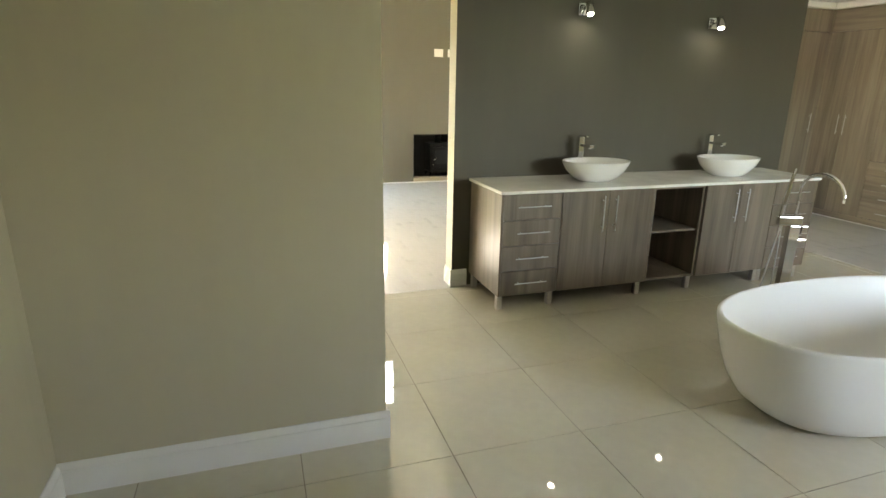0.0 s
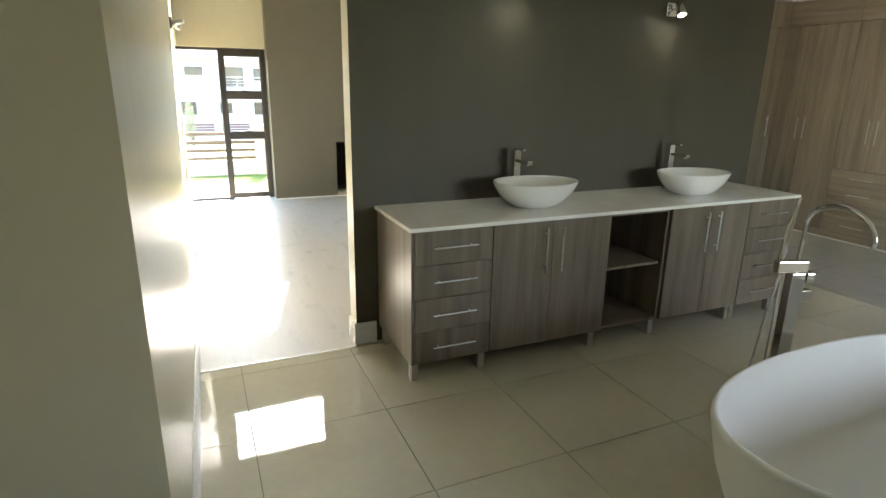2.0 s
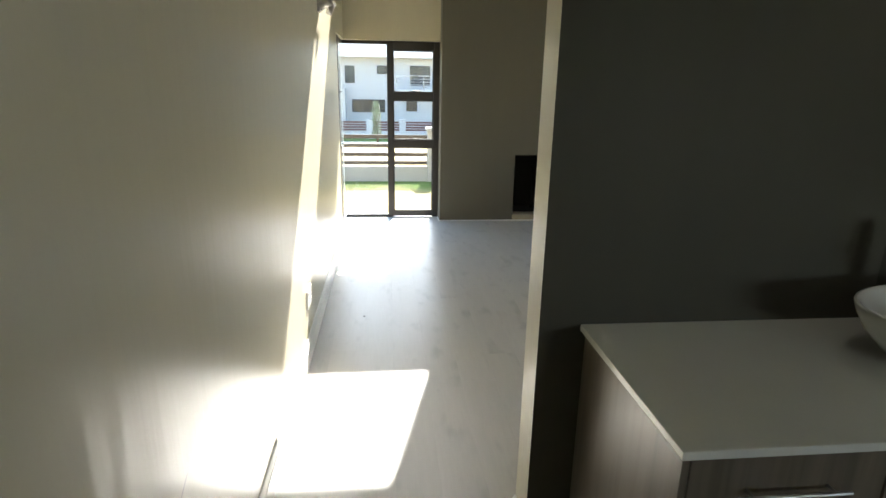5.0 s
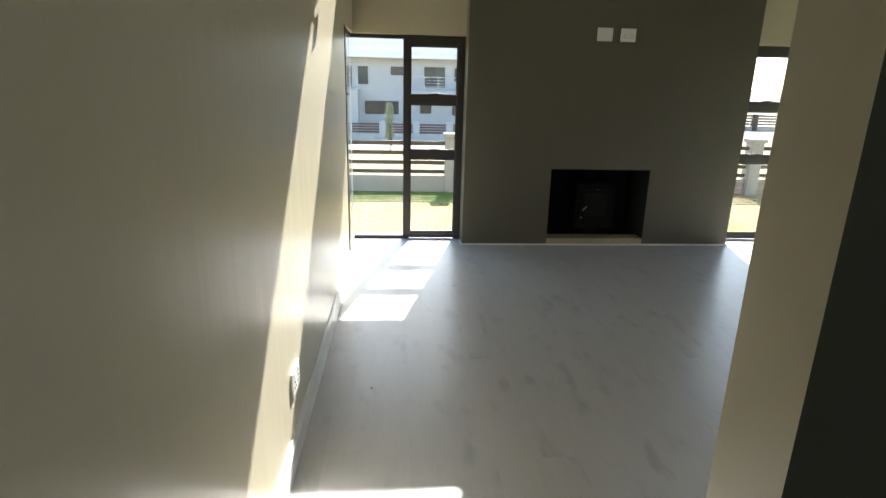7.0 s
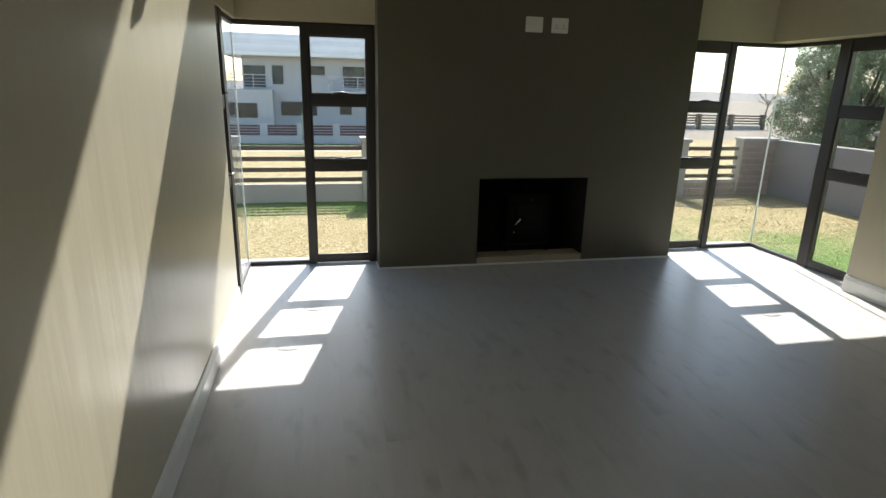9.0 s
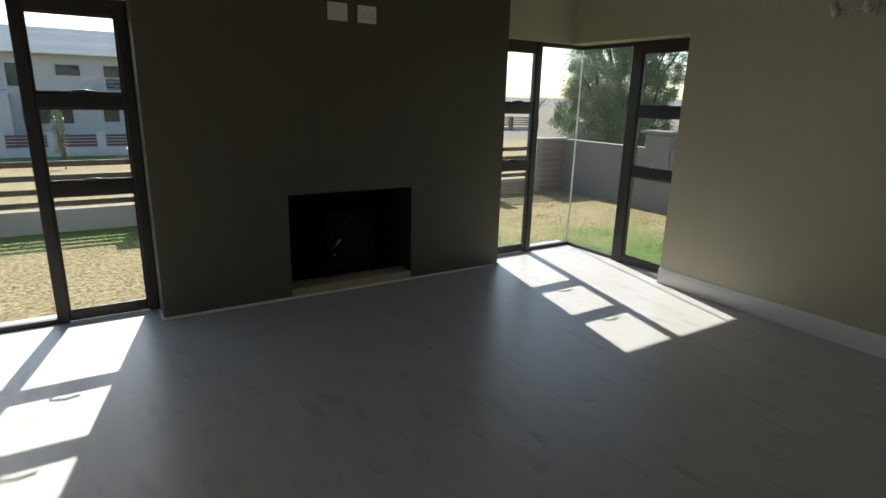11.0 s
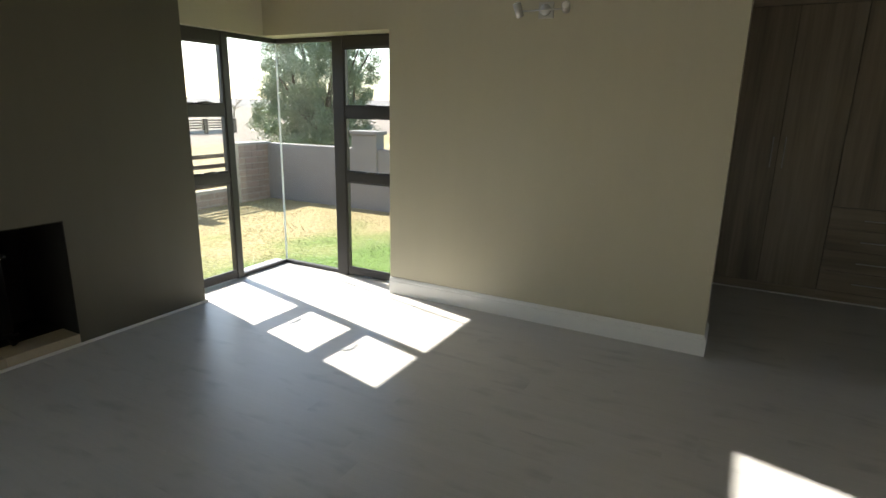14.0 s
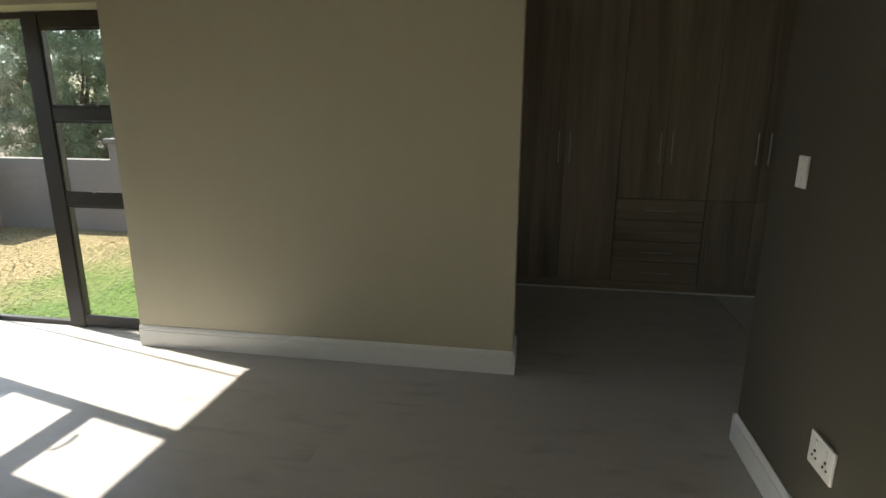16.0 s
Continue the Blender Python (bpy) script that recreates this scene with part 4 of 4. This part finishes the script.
# low boundary wall with piers and boards
fence = thing("boundary_fence", (0, 0, -0.075), "low plastered boundary wall with piers and dark horizontal boards", "fence")
FY = 14.0
part("plinth_wall", box(-14, 5.0, FY - 0.06, FY + 0.06, GZ - 0.1, 0.10, 0.006), PLASTER, fence)
brick_plinth = part("brick_plinth", box(5.0, 8.46, FY - 0.05, FY + 0.06, GZ - 0.1, 0.098, 0.004), MORTAR, fence, "brown face-brick plinth")
piers = [-14.0, -11.8, -9.6, -7.4, -5.2, -3.0, -0.78, 1.40, 3.20, 5.00, 7.20]
for x in piers:
    pr = part("pier", box(x - 0.115, x + 0.115, FY - 0.115, FY + 0.115, GZ - 0.1, 0.80, 0.006), PLASTER, fence)
    part("pier_cap", box(x - 0.15, x + 0.15, FY - 0.15, FY + 0.15, 0.8005, 0.87, 0.01), PLASTER, pr)
for a, b in zip(piers, piers[1:] + [8.46]):
    for z in (0.135, 0.30, 0.475, 0.65):
        part("board", box(a + 0.12, b - 0.12 if b < 8.4 else b, FY - 0.018, FY + 0.018, z, z + 0.072, 0.003), SLAT, fence)

# brick corner and the neighbour's wall
corner = thing("brick_corner_wall", (0, 0, -0.07), "light brown face-brick corner of the garden wall", "wall")
part("mortar", box(8.472, 9.24, FY - 0.098, FY + 0.10, GZ - 0.1, 0.84), MORTAR, corner)
part("coping", box(8.45, 9.26, FY - 0.13, FY + 0.13, 0.8405, 0.885, 0.006), MORTAR, corner)
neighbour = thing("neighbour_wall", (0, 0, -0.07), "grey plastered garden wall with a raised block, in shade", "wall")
# the dark plaster colour holds this wall's shade
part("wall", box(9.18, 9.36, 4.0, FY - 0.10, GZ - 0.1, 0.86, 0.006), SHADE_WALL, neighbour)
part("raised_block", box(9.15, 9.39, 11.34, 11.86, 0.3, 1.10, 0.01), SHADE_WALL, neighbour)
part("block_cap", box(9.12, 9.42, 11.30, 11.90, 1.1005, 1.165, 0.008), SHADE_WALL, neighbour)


# the leafy tree behind the wall
def limb(bm, a, b, r0, r1, seed, sides=7):
    rr = random.Random(seed)
    a, b = Vector(a), Vector(b)
    pts = []
    for k in range(5):
        u = k / 4
        j = Vector((rr.uniform(-1, 1), rr.uniform(-1, 1), rr.uniform(-0.5, 0.5))) * (b - a).length * 0.06 * (0 < k < 4)
        pts.append(a.lerp(b, u) + j)
    tube(pts, [r0 + (r1 - r0) * k / 4 for k in range(5)], sides, bm)
    return pts


def leafy_tree(name, at, height, spread, leaves, leaf, label, seed, base=0.25):
    tr = thing(name, at, label, "tree")
    rr = random.Random(seed)
    bm = bmesh.new()
    limb(bm, (0, 0, -0.1), (0.1, 0.05, height * 0.42), 0.16 * spread / 2, 0.09 * spread / 2, seed, 10)
    for k in range(16):
        a = 2 * math.pi * k / 16 + rr.uniform(-0.3, 0.3)
        r = spread * rr.uniform(0.35, 0.85)
        z = height * rr.uniform(0.22, 0.95)
        tip = (math.cos(a) * r * (1.15 - z / height * 0.55), math.sin(a) * r * (1.15 - z / height * 0.55), z)
        limb(bm, (0.05, 0.03, height * rr.uniform(0.08, 0.2)), tip, 0.06 * spread / 2, 0.015, seed + k + 1)
    part("trunk", bm, BARK, tr, smooth=True)
    verts, faces = [], []
    clumps = []
    for k in range(420):
        h, a = rr.random() ** 1.15, rr.uniform(0, 6.283)
        reach = spread * 0.74 * (1 - max(h - 0.55, 0) ** 2 * 3.2) * (0.88 + 0.16 * math.sin(a * 3 + h * 5))
        u = rr.random() ** 0.42 * reach
        c = Vector((math.cos(a) * u, math.sin(a) * u, height * (base + (1 - base) * h)))
        clumps.append((c, spread * rr.uniform(0.05, 0.16)))
    for k in range(leaves):
        c, r = clumps[k % len(clumps)]
        d = Vector((rr.gauss(0, 1), rr.gauss(0, 1), rr.gauss(0, 1))).normalized() * r * rr.random() ** 0.45
        q = c + d
        ax = Vector((rr.gauss(0, 1), rr.gauss(0, 1), rr.gauss(-0.5, 0.8))).normalized()
        sd = ax.orthogonal().normalized()
        sd.rotate(Matrix.Rotation(rr.uniform(0, 6.28), 3, ax))
        s = leaf * rr.uniform(0.6, 1.3)
        i = len(verts)
        verts += [q, q + ax * s * 0.5 + sd * s * 0.16, q + ax * s, q + ax * s * 0.5 - sd * s * 0.16]
        faces.append((i, i + 1, i + 2, i + 3))
    me = bpy.data.meshes.new("crown")
    me.from_pydata(verts, [], faces)
    me.materials.append(LEAF)
    cr = new("crown", me)
    cr.parent = tr
    return tr


leafy_tree("leafy_tree", (12.7, 15.6, GZ), 4.5, 2.15, 190000, 0.06, "bushy grey-green tree with fine leaves behind the garden wall", 3, 0.13)
leafy_tree("young_tree", (-0.1, 34.0, ground_z(0, 34)), 2.5, 0.36, 1500, 0.10, "slender young green tree on the dry verge across the fence", 9, 0.3)

bare = thing("bare_tree", (66.0, 79.0, ground_z(0, 79)), "leafless spreading tree far off on the dry plain", "tree")
bm = bmesh.new()
limb(bm, (0, 0, -0.1), (0.2, 0, 2.5), 0.17, 0.09, 50)
for k in range(12):
    a = 2 * math.pi * k / 12
    tip = (math.cos(a) * 1.7, math.sin(a) * 1.3, 3.7 + 0.7 * math.sin(k * 2.1))
    limb(bm, (0.2, 0, 2.0 + 0.03 * k), tip, 0.05, 0.014, 60 + k, 5)
    for j in range(4):
        limb(bm, Vector((0.2, 0, 2.2)).lerp(Vector(tip), 0.45 + 0.14 * j), Vector(tip) + Vector((math.sin(j * 3 + k), math.cos(j * 2 + k), 0.5 * math.sin(j + k))) * 0.8, 0.02, 0.008, 90 + 7 * k + j, 4)
part("trunk", bm, TWIG, bare)


# the house across the street
def house_window(parent, x0, x1, y, z0, z1, split=2):
    w = part("window", box(x0, x1, y - 0.06, y - 0.004, z0, z1), FRAME, parent)
    n = split
    for k in range(n):
        u0 = x0 + 0.06 + (x1 - x0 - 0.06) * k / n
        u1 = x0 + (x1 - x0 - 0.06) * (k + 1) / n
        part("pane", box(u0, u1, y - 0.075, y - 0.0605, z0 + 0.06, z1 - 0.06), DARKGLASS, w)
    return w


house = thing("double_storey_house", (-0.9, 0, -0.69), "pale plastered double-storey house with grey tiled roof and balconies", "house")
HY, HG = 46.0, -1.4
part("wall", box(-3.6, 13.0, HY, HY + 9, HG, 4.32), PLASTER_W, house, "pale grey plaster walls")
part("wing_wall", box(-6.2, -1.6, HY - 1.6, HY + 4, HG, 1.90), PLASTER_W, house)
bm = bmesh.new()
rv = [bm.verts.new(v) for v in ((-5.2, HY - 0.8, 4.25), (14, HY - 0.8, 4.25), (14, HY + 4.5, 5.85), (-5.2, HY + 4.5, 5.85), (14, HY + 9.8, 4.25), (-5.2, HY + 9.8, 4.25))]
bm.faces.new((rv[0], rv[1], rv[2], rv[3]))
bm.faces.new((rv[3], rv[2], rv[4], rv[5]))
bm.faces.new((rv[0], rv[3], rv[5]))
bm.faces.new((rv[1], rv[4], rv[2]))
roof = part("roof", bm, ROOF, house, "grey concrete tile roof")
for k in range(17):
    u = (k + 0.5) / 17
    y, z = HY - 0.8 + 5.3 * u, 4.25 + 1.60 * u
    part("tile_course", box(-5.22, 14.02, y - 0.03, y + 0.14, z + 0.005, z + 0.075), ROOF, roof)
part("fascia", box(-5.2, 14, HY - 0.86, HY - 0.802, 4.08, 4.29), WHITE, house)
for w in ((-3.5, -2.1, 2.03, 3.46, 2), (-1.65, -0.94, 2.28, 3.5, 1), (0.69, 1.87, 2.95, 3.53, 2), (3.1, 4.6, 2.17, 3.56, 2), (5.3, 6.1, 2.6, 3.5, 1), (7.2, 8.6, 2.6, 3.5, 2), (-1.18, 1.25, 0.2, 1.13, 4), (2.83, 3.65, 0.3, 1.06, 2), (5.2, 6.4, 0.2, 1.1, 2)):
    house_window(house, w[0], w[1], HY, w[2], w[3], w[4])
house_window(house, -5.4, -2.6, HY - 1.6, 0.1, 1.05, 3)
for x0, x1, y in ((-6.2, -1.6, HY - 1.6), (2.1, 6.0, HY - 1.2)):
    rail = part("balcony_rail", tube([(x0, y + 0.05, 2.84), (x1, y + 0.05, 2.84)], 0.03, 6), RAIL, house)
    for z in (2.06, 2.24, 2.42, 2.62):
        part("rail_bar", tube([(x0, y + 0.05, z), (x1, y + 0.05, z)], 0.018, 5), RAIL, rail)
    for k in range(5):
        x = x0 + (x1 - x0) * k / 4
        part("rail_post", tube([(x, y + 0.05, 1.89), (x, y + 0.05, 2.84)], 0.025, 5), RAIL, rail)
part("balcony_slab", box(2.1, 6.0, HY - 1.25, HY, 1.70, 1.895), PLASTER_W, house)

yard = thing("street_wall", (-0.8, 0, -0.64), "white plastered street wall with piers and red-brown board infill", "fence")
part("plinth_wall", box(-16, 16, 41.9, 42.1, -1.45, -0.92), PLASTER_W, yard)
for k in range(15):
    x = -16 + 2.24 * k + 0.42
    part("pier", box(x - 0.22, x + 0.22, 41.8, 42.2, -1.45, -0.12), PLASTER_W, yard)
    for j in range(4):
        part("board", box(x + 0.22, x + 2.02, 41.97, 42.03, -0.88 + 0.17 * j, -0.76 + 0.17 * j), REDSLAT, yard)

second = thing("gabled_house", (-0.9, 0, -0.72), "second house with a grey gabled roof further down the street", "house")
part("wall", box(-22, -8.8, 50, 60, -1.4, 3.2), PLASTER, second)
bm = bmesh.new()
rv = [bm.verts.new(v) for v in ((-23, 49.4, 3.1), (-8.2, 49.4, 3.1), (-8.2, 61, 3.1), (-23, 61, 3.1), (-15.6, 49.4, 5.4), (-15.6, 61, 5.4))]
for f in ((0, 1, 4), (1, 2, 5, 4), (2, 3, 5), (3, 0, 4, 5)):
    bm.faces.new([rv[k] for k in f])
part("roof", bm, ROOF, second)

# far fence, low houses and the hazy rise on the horizon
far = thing("field_fence", (0, 59.0, -2.04), "far dark post-and-board fence on a pale plinth, on the dry plain", "fence")
part("plinth_wall", box(20, 48.0, -0.1, 0.1, -0.1, 0.42), PLASTER, far)
for k in range(8):
    x = 20.2 + k * 4.0
    part("pier", box(x - 0.22, x + 0.22, -0.24, 0.24, -0.1, 1.62, 0.02), SLAT, far)
for z in (0.56, 0.83, 1.10, 1.37):
    part("board", box(20, 48.2, -0.04, 0.04, z, z + 0.15), SLAT, far)
bm = bmesh.new()
prev = None
for k in range(49):
    a = math.pi * (0.02 + 0.96 * k / 48)
    c = Vector((math.cos(a) * 420, math.sin(a) * 420, 0))
    h = 1.0 + 5.0 * (0.5 + 0.5 * noise.noise(Vector((k * 0.23, 0.4, 0)))) * (1.0 if k < 26 else 0.6)
    cur = (bm.verts.new((c.x, c.y, -3)), bm.verts.new((c.x * 1.05, c.y * 1.05, h)))
    if prev:
        bm.faces.new((prev[0], cur[0], cur[1], prev[1]))
    prev = cur
tagged(part("backdrop", bm, HAZE), kind="structure")


# ---- pieces of the floors and the brick corner ----
def shared_box(name, w, d, h, bevel, material):
    return mesh_of(name, box(-w / 2, w / 2, -d / 2, d / 2, -h, 0, bevel), material)


TP = 0.66
cache = {}


def piece(name, x0, x1, y0, y1, top, h, bevel, material, parent):
    key = (name, round(x1 - x0, 4), round(y1 - y0, 4))
    if key not in cache:
        cache[key] = shared_box(name, x1 - x0, y1 - y0, h, bevel, material)
    ob = new(name, cache[key])
    ob.parent = parent
    ob.location = ((x0 + x1) / 2, (y0 + y1) / 2, top)
    return ob


x = 0.897 - TP * 4
while x < TX - 0.01:
    y = 3.489 - TP * 8
    while y < TY - 0.01:
        a0, a1, b0, b1 = max(x, -1.355), min(x + TP, TX - 0.008), max(y, -1.625), min(y + TP, TY - 0.009)
        if a1 - a0 > 0.02 and b1 - b0 > 0.02:
            piece("tile", a0 + 0.0018, a1 - 0.0018, b0 + 0.0018, b1 - 0.0018, 0.0, 0.0038, 0.0009, TILE, floor_bath)
        y += TP
    x += TP

PW, PL = 0.193, 1.29


def planks(x0, x1, y0, y1, parent, seed):
    rr = random.Random(seed)
    x = x0
    while x < x1 - 0.005:
        y = y0 - rr.choice((0.0, 0.33, 0.66)) * PL - rr.uniform(0, 0.2)
        while y < y1:
            a, b = max(y, y0), min(y + PL, y1)
            if b - a > 0.02:
                piece("plank", x + 0.00006, min(x + PW, x1) - 0.00006, round(a, 2) + 0.00006, round(b, 2) - 0.00006, 0.0, 0.0115, 0.00015, PLANK, parent)
            y += PL
        x += PW


planks(-0.26, XR + 0.28, TY + 0.009, 9.88, floor_base, 11)
planks(XR + 0.28, WX + 0.01, TY + 0.009, 6.02, floor_dressing, 12)
planks(TX + 0.008, WX + 0.01, 2.0, TY, floor_dressing, 13)

BW, BRH, BJ = 0.285, 0.100, 0.012


def brickwork(x0, x1, y, rows, parent):
    """Stretcher courses with recessed joints on a wall face."""
    for row in range(rows):
        z = GZ - 0.005 + row * (BRH + BJ)
        x = x0 + 0.002 - (BW / 2 + BJ / 2) * (row % 2)
        while x < x1 - 0.02:
            a, b = max(x, x0), min(x + BW, x1)
            if b - a > 0.04:
                ob = new("brick", cache.setdefault(("brick", round(b - a, 3)), mesh_of("brick", box(-(b - a) / 2, (b - a) / 2, -0.012, 0.0, 0, BRH, 0.005), BRICK)))
                ob.parent = parent
                ob.location = ((a + b) / 2, y, z)
            x += BW + BJ


brickwork(8.466, 9.178, FY - 0.0985, 10, corner)
brickwork(7.32, 8.458, FY - 0.0505, 3, brick_plinth)
brickwork(5.12, 7.08, FY - 0.0505, 3, brick_plinth)

# marks of use: scuffs on the passage wall, a crumb on the floor
rr = random.Random(21)
for cx, cy, cz, ln, lean in ((0.0, 3.88, 0.70, 0.05, 0.5), (0.0, 3.80, 0.66, 0.035, 0.3), (0.0, 3.84, 0.685, 0.02, 0.8)):
    bm = bmesh.new()
    pts = []
    for k in range(10):
        a = 2 * math.pi * k / 10
        u, v = math.cos(a) * ln * rr.uniform(0.7, 1.1), math.sin(a) * 0.0035 * rr.uniform(0.5, 1.2)
        pts.append(bm.verts.new((cx + 0.004 + (u * math.cos(lean) - v * math.sin(lean)) * 0.0, cy + u * math.cos(lean) - v * math.sin(lean), cz + u * math.sin(lean) + v * math.cos(lean))))
    bm.faces.new(pts)
    tagged(part("scuff_mark", bm, PLASTER), kind="structure")
tagged(part("crumb", lathe([(0.004, 0.0), (0.006, 0.003), (0.003, 0.006)], 7), IRON, None, at=(0.31, 6.50, 0.0005)), "small dark crumb lying on the pale laminate floor", "debris")
